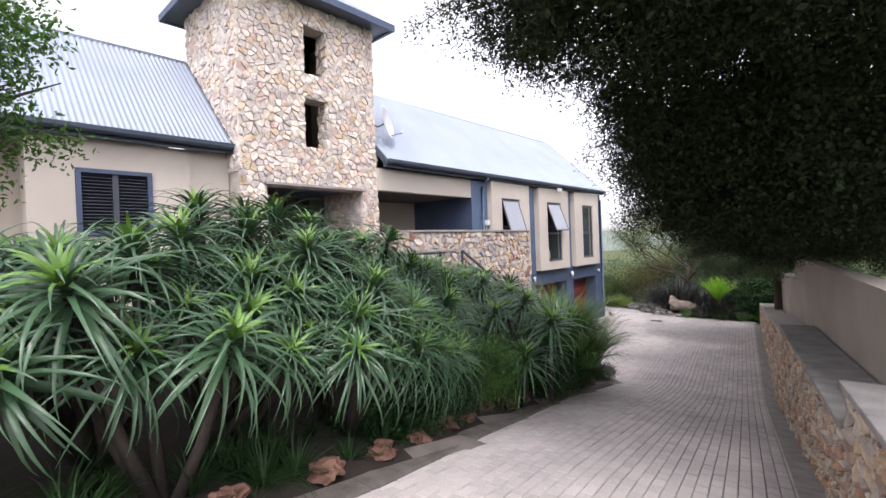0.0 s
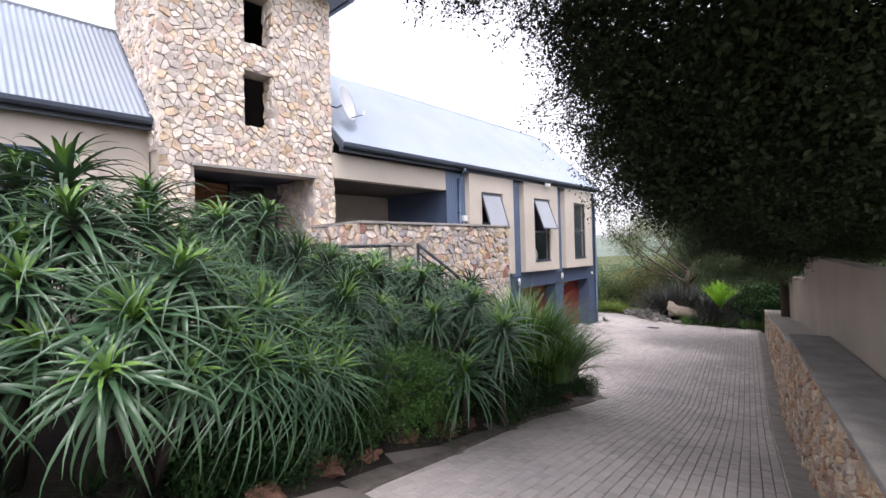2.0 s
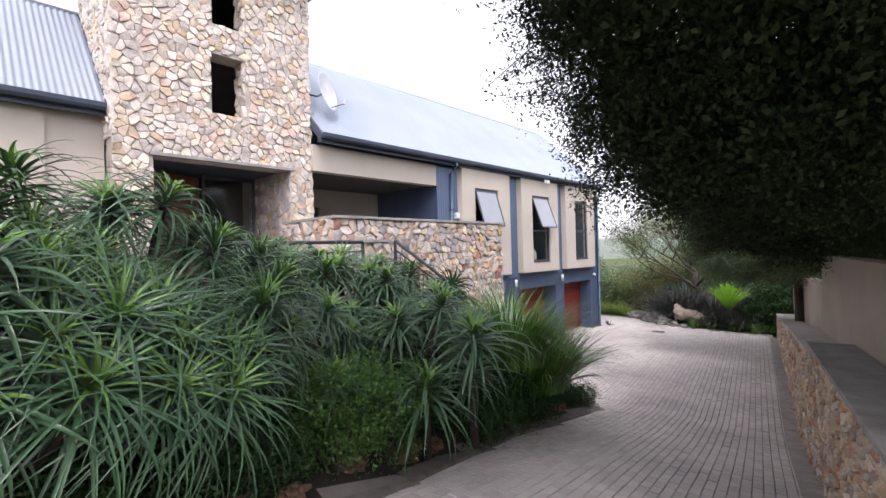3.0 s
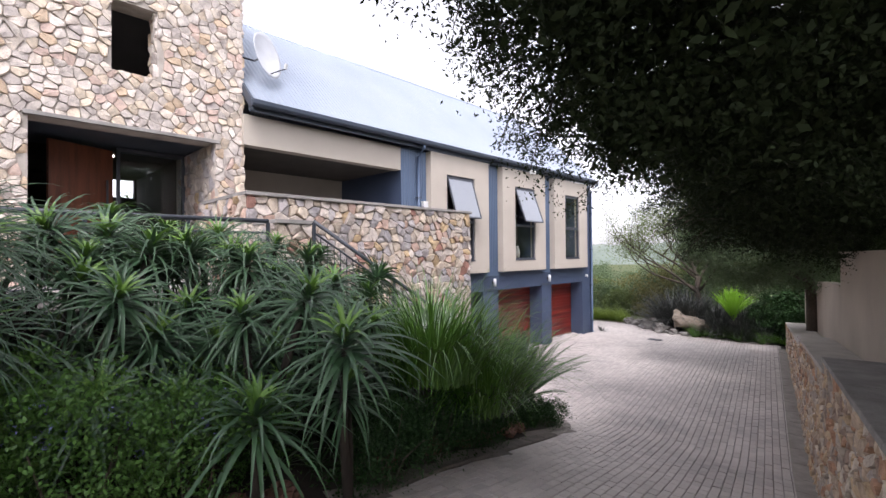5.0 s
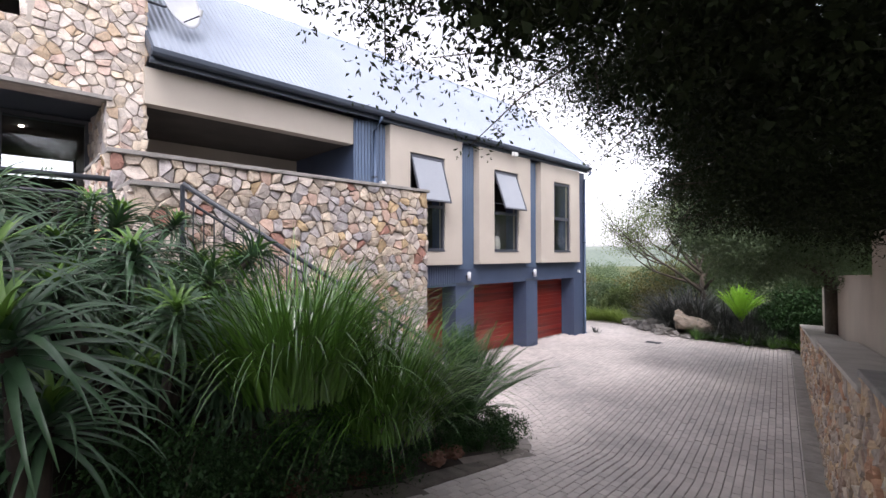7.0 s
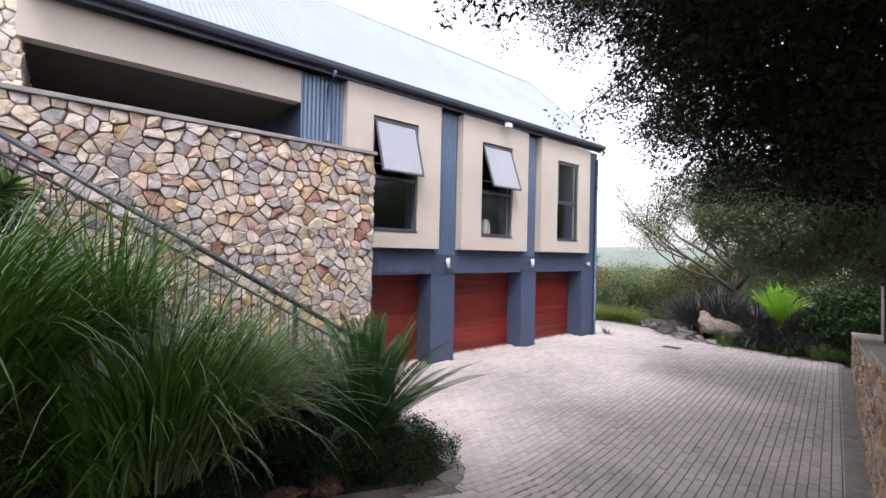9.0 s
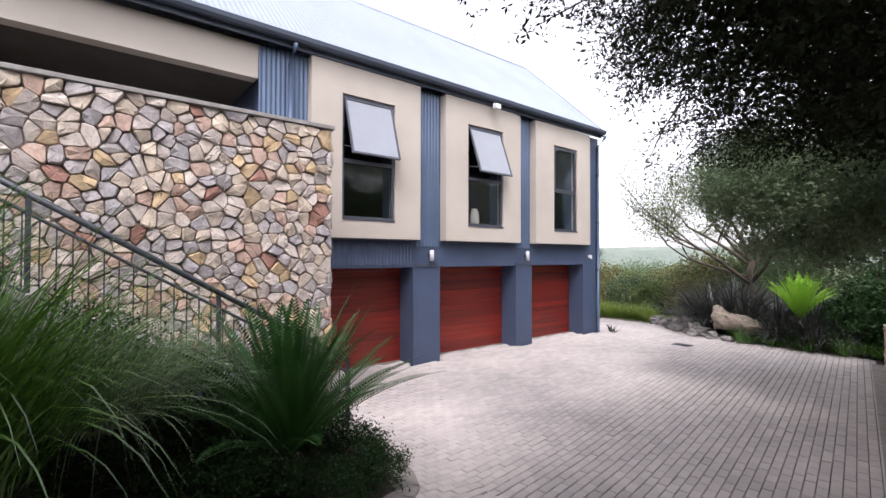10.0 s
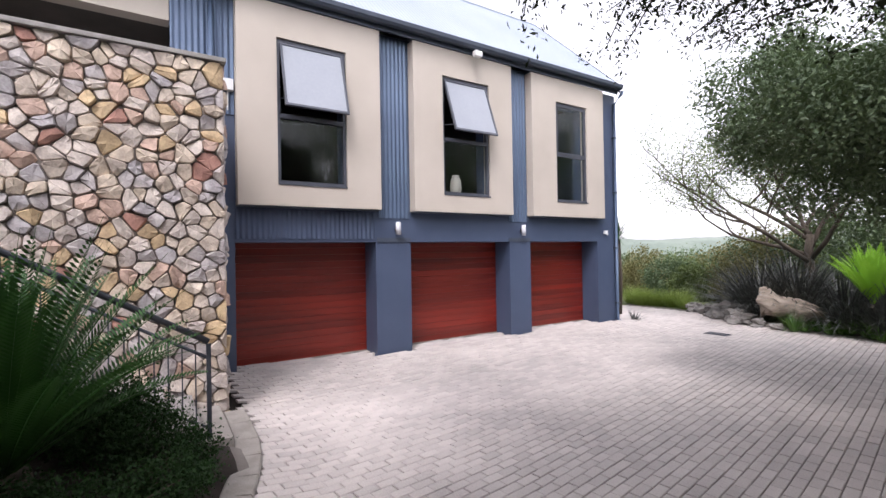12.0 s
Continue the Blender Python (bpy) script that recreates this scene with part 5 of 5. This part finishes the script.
def branching_tree(name, label, foot, fork, mains, spread, clump, leaf, material, seed, r0, levels=3, reach=1.5):
    """A trunk whose limbs divide again and again, with leaf clumps towards the tips."""
    g = random.Random(seed)
    t = thing(name, label, "tree", foot)
    bm = bmesh.new()
    f0, f1 = Vector(foot), Vector(fork)
    tube(bm, [f0 - Vector((0, 0, 0.2)), f0.lerp(f1, 0.4) + Vector((0.08, 0, 0)), f0.lerp(f1, 0.75) - Vector((0.05, 0, 0)), f1], r0, r0 * 0.75, sides=9)
    part("trunk", bm, M_BARK, t, smooth=True)
    tips = []

    def grow(bm, p, d, length, r, level):
        pts = [p]
        for _ in range(4):
            d = (d + Vector((g.uniform(-0.28, 0.28), g.uniform(-0.28, 0.28), g.uniform(-0.14, 0.2)))).normalized()
            pts.append(pts[-1] + d * length / 4)
        tube(bm, pts, r, r * 0.55, sides=6 if level else 5)
        if level == 0:
            tips.extend(pts[1:])
            return
        if level == 1:
            tips.append(pts[3])
        for k in range(3 if level > 1 else 4):
            q = pts[2 + (k % 3)]
            nd = (d * 0.8 + Vector((g.uniform(-1, 1), g.uniform(-1, 1), g.uniform(-0.35, 0.75)))).normalized()
            grow(bm, q, nd, length * g.uniform(0.6, 0.85), r * 0.5, level - 1)

    for k, m in enumerate(mains):
        bm = bmesh.new()
        grow(bm, f1 - Vector((0, 0, 0.1 * k)), Vector(m).normalized(), reach * g.uniform(0.85, 1.15), r0 * 0.5, levels)
        part("limb", bm, M_BARK, t, smooth=True)
    part("crown", leaf_cloud(tips, clump, spread, leaf, seed, 0.4, 0.6), material, t)
    return t


tree("round_tree", "dense grey-green round tree behind the garden wall", (-1.9, 19.9, 0.0), (-2.1, 19.8, 2.6), (-2.75, 19.6, 3.75), (2.3, 2.5, 1.45), 2200, 90, 0.12, 0.062, M_TREE, 32, limbs=12, r0=0.17, shell=0.15)
branching_tree("spreading_tree", "open light-leaved tree with spreading limbs over the log", (-6.75, 27.0, 0.0), (-6.7, 27.0, 2.35), [(-1, 0.1, 0.7), (-0.8, 0.5, 1.0), (-0.9, -0.5, 0.9), (-0.25, 0.0, 1), (0.5, 0.2, 1.0), (-0.6, 0.9, 0.8), (-1, -0.1, 0.45), (0.8, -0.3, 0.9), (-0.5, -0.8, 0.7)], 0.3, 42, 0.06, M_LIGHT_TREE, 33, 0.13, 3, 2.45)
tree("garden_tree", "leafy bright green tree at the end of the wing", (-6.4, -2.2, 2.8), (-6.2, -2.0, 4.4), (-5.3, -0.62, 5.75), (1.0, 1.35, 1.4), 1000, 60, 0.1, 0.06, M_SHRUB, 34, limbs=8, r0=0.1, shell=0.2)
for k, (x, y, s) in enumerate(((8.5, 20.0, 1.5), (10.5, 12.0, 1.4), (4.8, 28.0, 1.3), (-0.5, 32.0, 1.35), (13.0, 27.0, 1.7))):
    tree("garden_tree", "tall leafy tree behind the boundary wall", (x, y, 0.0), (x, y, 2.5), (x, y, 4.6 * s), (3.4 * s, 3.4 * s, 3.3 * s), 320, 60, 0.4, 0.2, M_TREE, 600 + k, limbs=7, r0=0.22, shell=0.3)


def cycad(base, n, length, seed, label, name="cycad", material=M_CYCAD, tall=0.2, thick=0.16, splay=46):
    """Stiff feather fronds that rise from a short trunk."""
    r = random.Random(seed)
    c = thing(name, label, name.replace("_", " "), base)
    bm = bmesh.new()
    tube(bm, [(base[0], base[1], base[2] - 0.1), (base[0], base[1], base[2] + tall)], thick, thick * 0.8, sides=12)
    part("trunk", bm, M_BARK, c, smooth=True)
    for i in range(n):
        f = i / n
        head, lift, ln, drp = i * 2.39996, radians(86 - splay * f + r.uniform(-5, 5)), length * r.uniform(0.8, 1.08), r.uniform(0.25, 0.6) * (0.3 + f)
        verts, faces = [], []
        p, ang, st = Vector((base[0], base[1], base[2] + tall - 0.02)), lift, ln / 52
        h = Vector((math.cos(head), math.sin(head), 0))
        sd = Vector((-h.y, h.x, 0))
        verts += [p, p - Vector((0, 0, 0.014))]
        mid = 0
        for k in range(52):
            ang = lift - drp * (k / 52) * (0.4 + 0.6 * k / 52)
            d = h * math.cos(ang) + Vector((0, 0, math.sin(ang)))
            p = p + d * st
            up = -h * math.sin(ang) + Vector((0, 0, math.cos(ang)))
            j = len(verts)
            verts += [p, p - up * 0.014 * (1 - k / 60)]
            faces.append((mid, j, j + 1, mid + 1))
            mid = j
            if k > 3:
                ll = 0.135 * math.sin(math.pi * min(1, (k - 1) / 52 + 0.12)) ** 0.6
                for s in (-1, 1):
                    q = (sd * s * 0.86 + d * 0.5 + up * 0.3).normalized() * ll
                    w = d * 0.012
                    n0 = len(verts)
                    verts += [p + q * 0.55 + w, p + q, p + q * 0.55 - w]
                    faces.append((j, n0, n0 + 1, n0 + 2))
        part("frond", soup(verts, faces, "frond"), material, c)


cycad((-5.3, 11.05, 0.55), 76, 1.55, 41, "dark green cycad with stiff feather fronds at the kerb", splay=50)


def low_shrub(name, centre, radii, clumps, per, leaf, material, label, seed, category="shrub", spread=0.07, narrow=0.5):
    g = random.Random(seed)
    pts = [p for p in crown_points(g, centre, radii, clumps, 0.5, 0.3) if p[2] > centre[2] - radii[2] * 0.6]
    s = thing(name, label, category, (centre[0], centre[1], centre[2] - radii[2]))
    for i in range(7):
        e = pts[i * len(pts) // 7]
        b = bmesh.new()
        tube(b, [(centre[0], centre[1], centre[2] - radii[2] - 0.1), ((centre[0] + e[0]) / 2, (centre[1] + e[1]) / 2, centre[2] - radii[2] * 0.3), e], 0.014, 0.004, sides=5)
        part("stem", b, M_BARK, s)
    part("foliage", leaf_cloud(pts, per, spread, leaf, seed, narrow), material, s)
    return s


for k, (x, y, rx, ry, rz) in enumerate(((-3.8, 4.75, 0.45, 0.6, 0.6), (-3.95, 5.4, 0.45, 0.65, 0.55), (-4.2, 4.3, 0.4, 0.5, 0.55), (-3.95, 7.0, 0.35, 0.6, 0.4), (-4.55, 5.9, 0.4, 0.5, 0.35), (-4.35, 8.1, 0.35, 0.6, 0.4), (-4.5, 9.0, 0.35, 0.5, 0.35))):
    # shrubs below the strap clumps take the darker leaf as painted shade
    low_shrub("low_shrub", (x, y, bed_z(x, y) + rz * 0.8), (rx, ry, rz), 130, 45, 0.035, M_SHRUB if y < 5.8 else M_COVER, "low shrub with small leaves spilling to the kerb", 50 + k)
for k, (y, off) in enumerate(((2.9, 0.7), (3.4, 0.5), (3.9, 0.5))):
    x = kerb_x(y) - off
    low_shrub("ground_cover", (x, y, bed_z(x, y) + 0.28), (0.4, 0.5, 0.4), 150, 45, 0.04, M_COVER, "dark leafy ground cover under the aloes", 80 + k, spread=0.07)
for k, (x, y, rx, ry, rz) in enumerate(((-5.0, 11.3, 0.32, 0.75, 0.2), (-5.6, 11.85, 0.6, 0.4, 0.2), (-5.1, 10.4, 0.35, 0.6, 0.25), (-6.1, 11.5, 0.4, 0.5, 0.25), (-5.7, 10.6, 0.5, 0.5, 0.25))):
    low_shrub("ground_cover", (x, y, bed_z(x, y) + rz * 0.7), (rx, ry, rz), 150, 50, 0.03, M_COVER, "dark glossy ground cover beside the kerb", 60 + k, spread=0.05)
for k in range(64):
    r = random.Random(100 + k)
    y = r.uniform(-0.6, 3.4) if k < 34 else r.uniform(3.0, 11)
    x = kerb_x(y) - r.uniform(0.2, 1.0)
    # uphill tussocks all take the dark leaf, standing in for shade there
    tuft("tussock", (x, y, bed_z(x, y)), 45, r.uniform(0.3, 0.5), 0.016, M_FINE if k % 3 == 0 and k > 34 else M_COVER, "small grassy tussock along the kerb", "grass tuft", 200 + k, (15, 85), 1.5, 0.05, "tussocks along the kerb", 5)


def rock(base, size, material, seed, label):
    bm = bmesh.new()
    bmesh.ops.create_icosphere(bm, subdivisions=3, radius=1.0)
    for v in bm.verts:
        d = 1 + 0.55 * noise.noise(v.co * 1.5 + Vector((seed * 3.1, 0, 0))) + 0.28 * noise.cell(v.co * 2.2 + Vector((seed, 2, 0)))
        v.co = Vector((v.co.x * size[0], v.co.y * size[1], v.co.z * size[2])) * d + Vector(base)
    ob = part("rock", bm, material, smooth=False)
    return tagged(ob, label, "rock")


r = random.Random(9)
for k in range(16):
    y = 1.2 + k * 0.62 + r.uniform(-0.15, 0.15)
    x = kerb_x(y) - r.uniform(0.22, 0.38)
    s = r.uniform(0.07, 0.14)
    rock((x, y, bed_z(x, y) + s * 0.35), (s, s * 1.2, s * 0.7), M_ROCK, k, "rough reddish garden rock edging the bed")

# ---- the bed with the log at the far side of the yard ----
def log():
    l = thing("log", "large weathered fallen log lying in the planted bed", "log", (-6.3, 25.2, 0.1))
    bm = bmesh.new()
    pts = [(-7.1, 25.0, 0.6), (-6.95, 25.02, 0.6), (-6.6, 25.08, 0.48), (-6.1, 25.2, 0.36), (-5.7, 25.34, 0.26), (-5.4, 25.5, 0.16)]
    tube(bm, pts, 0.36, 0.13, sides=22)
    bmesh.ops.subdivide_edges(bm, edges=bm.edges[:], cuts=2, use_grid_fill=True)
    for v in bm.verts:
        v.co += Vector((0, noise.noise(v.co * 3.0), noise.noise(v.co * 3.0 + Vector((5, 0, 0))))) * 0.12 + Vector((noise.noise(v.co * 5), 0, 0)) * 0.1
    part("trunk", bm, M_LOG, l)


log()
for k, (x, y, s) in enumerate(((-7.6, 25.0, 0.3), (-8.2, 25.6, 0.42), (-8.9, 26.1, 0.3), (-7.1, 24.75, 0.18), (-9.5, 26.4, 0.25), (-6.6, 24.6, 0.14), (-7.9, 25.2, 0.15), (-8.6, 25.6, 0.16))):
    rock((x, y, s * 0.35), (s * 1.2, s, s * 0.7), M_GREYROCK, 40 + k, "grey garden rock at the edge of the yard")
for k, (x, y, h) in enumerate(((-7.4, 25.9, 1.7), (-6.6, 26.0, 1.8), (-7.9, 26.4, 1.5), (-5.7, 26.0, 1.5), (-7.0, 26.6, 1.8), (-4.9, 25.9, 1.3), (-4.2, 25.8, 1.2), (-5.4, 25.2, 1.0), (-4.65, 25.0, 0.95))):
    tuft("flax_clump", (x, y, 0.0), 340, h * 1.3, 0.05, M_PURPLE, "dark bronze flax clump with stiff sword leaves", "plant", 300 + k, (25, 88), 1.7, 0.3, "flax behind the log", 6)


cycad((-5.03, 25.3, 0.05), 64, 1.5, 71, "bright green young palm behind the log", "palm", M_PALM, 0.65, 0.09, 30)
for k in range(26):
    r = random.Random(400 + k)
    x = -3.2 - k * 0.15 if k < 22 else -5.3 - 0.25 * (k - 22)
    tuft("tussock", (x, 24.55 + 0.1 * k % 0.5 + r.uniform(-0.1, 0.3), 0.02), 60, r.uniform(0.4, 0.65), 0.022, M_STRAP, "green tussock at the front of the log bed", "grass tuft", 420 + k, (25, 85), 1.5, 0.08, "tussocks before the log", 5)
for k in range(16):
    r = random.Random(440 + k)
    tuft("lime_grass_clump", (-9.9 - 0.16 * k, 26.5 + r.uniform(0, 0.9), 0.0), 150, r.uniform(0.65, 0.85), 0.016, M_LIME, "lime green ornamental grass beyond the yard", "grass clump", 460 + k, (45, 88), 1.2, 0.2, "lime grasses beyond the yard", 5)
tuft("corner_agave", (-9.35, 22.95, 0.02), 26, 0.4, 0.05, M_PURPLE, "small dark agave at the corner of the house", "agave", 480, (20, 80), 0.6, 0.04)
BUSHES = [(-26.0, 8.8, 2.3, 3.2, 3.9, M_TREE), (-3.0, 26.6, 1.0, 1.5, 1.2, M_COVER), (-2.6, 25.2, 0.6, 0.9, 0.8, M_COVER), (-3.9, 25.9, 0.6, 0.9, 0.8, M_COVER), (-9.0, 30.2, 0.9, 1.7, 1.7, M_DRY), (-11.0, 33.0, 0.2, 2.2, 2.0, M_DRY), (-7.2, 30.4, 1.2, 1.9, 2.0, M_TREE),
          (-15.3, 36.0, -0.3, 2.4, 1.9, M_LIGHT_TREE), (-19.5, 42.0, -1.0, 3.4, 2.6, M_TREE), (-4.8, 28.9, 1.5, 1.9, 2.2, M_TREE), (-1.6, 27.8, 2.0, 2.2, 2.8, M_TREE), (-13.0, 31.0, 0.5, 1.2, 1.3, M_TREE), (-11.6, 30.2, 0.4, 1.0, 1.1, M_LIGHT_TREE), (-15.6, 33.0, 0.5, 1.4, 1.4, M_DRY), (-10.2, 31.5, 0.9, 1.3, 1.4, M_TREE), (-18.5, 36.5, 0.3, 1.8, 1.6, M_TREE), (-13.6, 40.5, 0.6, 1.8, 1.7, M_VALLEY),
          (0.8, 24.5, 2.0, 1.8, 2.6, M_TREE), (-9.6, 36.0, 0.6, 2.5, 2.6, M_LIGHT_TREE), (-6.0, 34.0, 1.4, 2.6, 3.4, M_TREE), (-14.5, 44.0, -0.8, 3.4, 2.8, M_LIGHT_TREE), (-12.3, 38.0, -0.2, 2.2, 2.2, M_TREE), (-17.2, 39.0, -0.6, 2.2, 2.0, M_DRY),
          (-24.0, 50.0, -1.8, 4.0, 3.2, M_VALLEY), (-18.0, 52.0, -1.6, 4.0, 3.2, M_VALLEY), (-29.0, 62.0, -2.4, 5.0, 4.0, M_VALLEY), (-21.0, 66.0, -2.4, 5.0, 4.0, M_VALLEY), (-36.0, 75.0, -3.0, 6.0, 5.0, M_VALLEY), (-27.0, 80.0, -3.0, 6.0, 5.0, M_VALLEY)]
for k, (x, y, z, rx, rz, m) in enumerate(BUSHES):
    low_shrub("bush", (x, y, z), (rx, rx, rz), 260, 32, 0.055 * rx ** 0.7 + 0.045, m, "rounded garden bush beyond the yard", 500 + k, "bush", 0.09 * rx)


def valley_trees():
    g = random.Random(88)
    pts = []
    for _ in range(150):
        d = g.uniform(75, 330)
        a = radians(g.uniform(0, 62))
        x, y = -d * math.sin(a), d * math.cos(a) + 10
        s = g.uniform(1.8, 4.0)
        z = land_z(x, y) + s * 0.8
        pts += [(x + g.gauss(0, s * 0.6), y + g.gauss(0, s * 0.6), z + g.gauss(0, s * 0.4)) for _ in range(26)]
    w = thing("valley_woodland", "distant green woodland in the valley", "woodland", (-60, 100, -8), kind="stuff")
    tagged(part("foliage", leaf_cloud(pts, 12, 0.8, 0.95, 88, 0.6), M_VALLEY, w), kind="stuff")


valley_trees()


def flowers(centre, n, seed):
    """Small blue blooms above a low herb."""
    g = random.Random(seed)
    f = thing("flowering_herb", "low herb with small blue flowers among the aloes", "flowers", centre)
    pts = [(centre[0] + g.gauss(0, 0.22), centre[1] + g.gauss(0, 0.25), centre[2] + g.uniform(0.15, 0.4)) for _ in range(n)]
    for p in pts[:12]:
        bm = bmesh.new()
        tube(bm, [(centre[0], centre[1], centre[2] - 0.1), p], 0.005, 0.003, sides=5)
        part("stem", bm, M_SHRUB, f)
    part("bloom", leaf_cloud(pts, 9, 0.018, 0.028, seed, 0.7), M_FLOWER, f)
    part("foliage", leaf_cloud(pts, 30, 0.09, 0.03, seed + 1, 0.5), M_SHRUB, f)


for k, (x, y) in enumerate(((-4.05, 5.35), (-4.5, 5.6), (-4.2, 4.7), (-6.0, 10.6))):
    flowers((x, y, bed_z(x, y) + 0.35), 26, 900 + k)
for k, (x, y, rx, ry, rz) in enumerate(((-6.1, 9.6, 0.35, 0.6, 0.5), (-6.15, 10.6, 0.3, 0.6, 0.45), (-6.1, 8.6, 0.35, 0.6, 0.5), (-5.6, 9.9, 0.4, 0.5, 0.45), (-6.2, 11.4, 0.25, 0.4, 0.3))):
    low_shrub("low_shrub", (x, y, bed_z(x, y) + rz * 0.8), (rx, ry, rz), 150, 45, 0.035, M_COVER, "dark low shrub beside the stair rail", 950 + k)
tuft("fine_grass", (-5.9, 10.2, 1.35), 500, 0.95, 0.008, M_FINE, "pale fine grass clump beside the stair rail", "grass clump", 990, (25, 85), 2.0, 0.25, segs=7)


def yucca(x, y):
    t = thing("yucca", "dark spiky yucca at the corner of the house", "yucca", (x, y, 0))
    bm = bmesh.new()
    tube(bm, [(x, y, -0.1), (x + 0.05, y, 1.2), (x, y, 2.35)], 0.06, 0.05, sides=7)
    part("trunk", bm, M_BARK, t, smooth=True)
    g = random.Random(5)
    verts, faces = [], []
    for k in range(70):
        ribbon(verts, faces, (x, y, 2.3 + 0.25 * g.random()), g.uniform(0, 6.28), radians(g.uniform(-25, 85)), g.uniform(0.4, 0.6), 0.035, 0.25, segs=4, fold=0.3)
    tagged(part("foliage", soup(verts, faces, "foliage"), M_CYCAD, t), kind="stuff")


yucca(-10.4, 23.75)


# ---- pavers ----
def paving():
    pv = thing("paving", "worn pinkish-grey brick pavers in staggered courses", "paving", kind="structure")
    L, W, gap = 0.216, 0.108, 0.007
    d, n = GD, Vector((-GD.y, GD.x, 0))
    g = random.Random(12)
    pieces = []
    line = kerb_line()[-14:]
    for j in range(-130, 95):
        for i in range(-20, 150):
            c = d * ((i + (0.5 if j % 2 else 0) + 0.03 * g.uniform(-1, 1)) * L) + n * (j * W + 3.0)
            x, y = c.x, c.y
            if not -4.5 < y < 26.2 or x > wall_x(y) - 0.25:
                continue
            if y < 12.62 and x < kerb_x(y) + 0.01:
                continue
            if 11.2 < y < 12.9 and min((x - (a[0] + (b[0] - a[0]) * f)) ** 2 + (y - (a[1] + (b[1] - a[1]) * f)) ** 2 for a, b in zip(line, line[1:]) for f in (0.0, 0.25, 0.5, 0.75)) < 0.03 ** 2:
                continue
            if y < 12.76 and x < -7.2 or y < 12.64 and x < -6.6:
                continue
            if x < -9.55 and y < 22.75 and not (x > -10.05 and any(a + 0.05 < y < b - 0.05 for a, b in DOOR)) or x < -13.5:
                continue
            if x > -9 and y > 26.2 - max(0, x + 8.5) * 0.32:
                continue
            pieces.append((x, y))
    pieces.sort(key=lambda p: (p[0] + 3.5) ** 2 + (p[1] - 13.5) ** 2)
    b = 0.006
    shape = []
    for z, s in ((-0.03, 0.0), (-0.006, 0.0), (0.0, b)):
        for sx, sy in ((-1, -1), (1, -1), (1, 1), (-1, 1)):
            shape.append((sx * (L / 2 - gap / 2 - s), sy * (W / 2 - gap / 2 - s), z))
    quads = [(a + i, a + (i + 1) % 4, a + 4 + (i + 1) % 4, a + 4 + i) for a in (0, 4) for i in range(4)] + [(8, 9, 10, 11)]
    me = soup(shape, quads, "paver")
    me.materials.append(M_PAVER)
    verts, faces = [], []
    for k, (x, y) in enumerate(pieces):
        slope = (road_z(y + 0.1) - road_z(y - 0.1)) / 0.2
        z = yard_z(x, y) + g.uniform(-0.003, 0.003)
        rot = Matrix.Translation((x, y, z)) @ Matrix(((d.x, n.x, 0, 0), (d.y, n.y, 0, 0), (slope * d.y, slope * n.y, 1, 0), (0, 0, 0, 1)))
        rot = rot @ pose(0, 0, 0, g.uniform(-1.0, 1.0), g.uniform(-0.6, 0.6), g.uniform(-0.7, 0.7))
        if k < 300:
            ob = new("paver", me)
            ob.parent = pv
            loc, q, s = rot.decompose()
            ob.matrix_basis = Matrix.LocRotScale(loc, q, None)
        else:
            o = len(verts)
            verts += [rot @ Vector(v) for v in shape]
            faces += [tuple(a + o for a in f) for f in quads]
    tagged(part("pavers", soup(verts, faces, "pavers"), M_PAVER_J, pv), kind="stuff")
    dc = thing("drain_cover", "small dark metal drain cover set in the paving", "drain cover", (-7.15, 22.9, 0.0))
    bm = bmesh.new()
    add_box(bm, -7.4, -6.9, 22.75, 23.05, 0.0, 0.008)
    part("frame", bm, M_STEEL, dc)
    for k in range(6):
        part("bar", box(-7.37, -6.93, 22.775 + k * 0.045, 22.8 + k * 0.045, 0.008, 0.016), M_STEEL, dc)


paving()
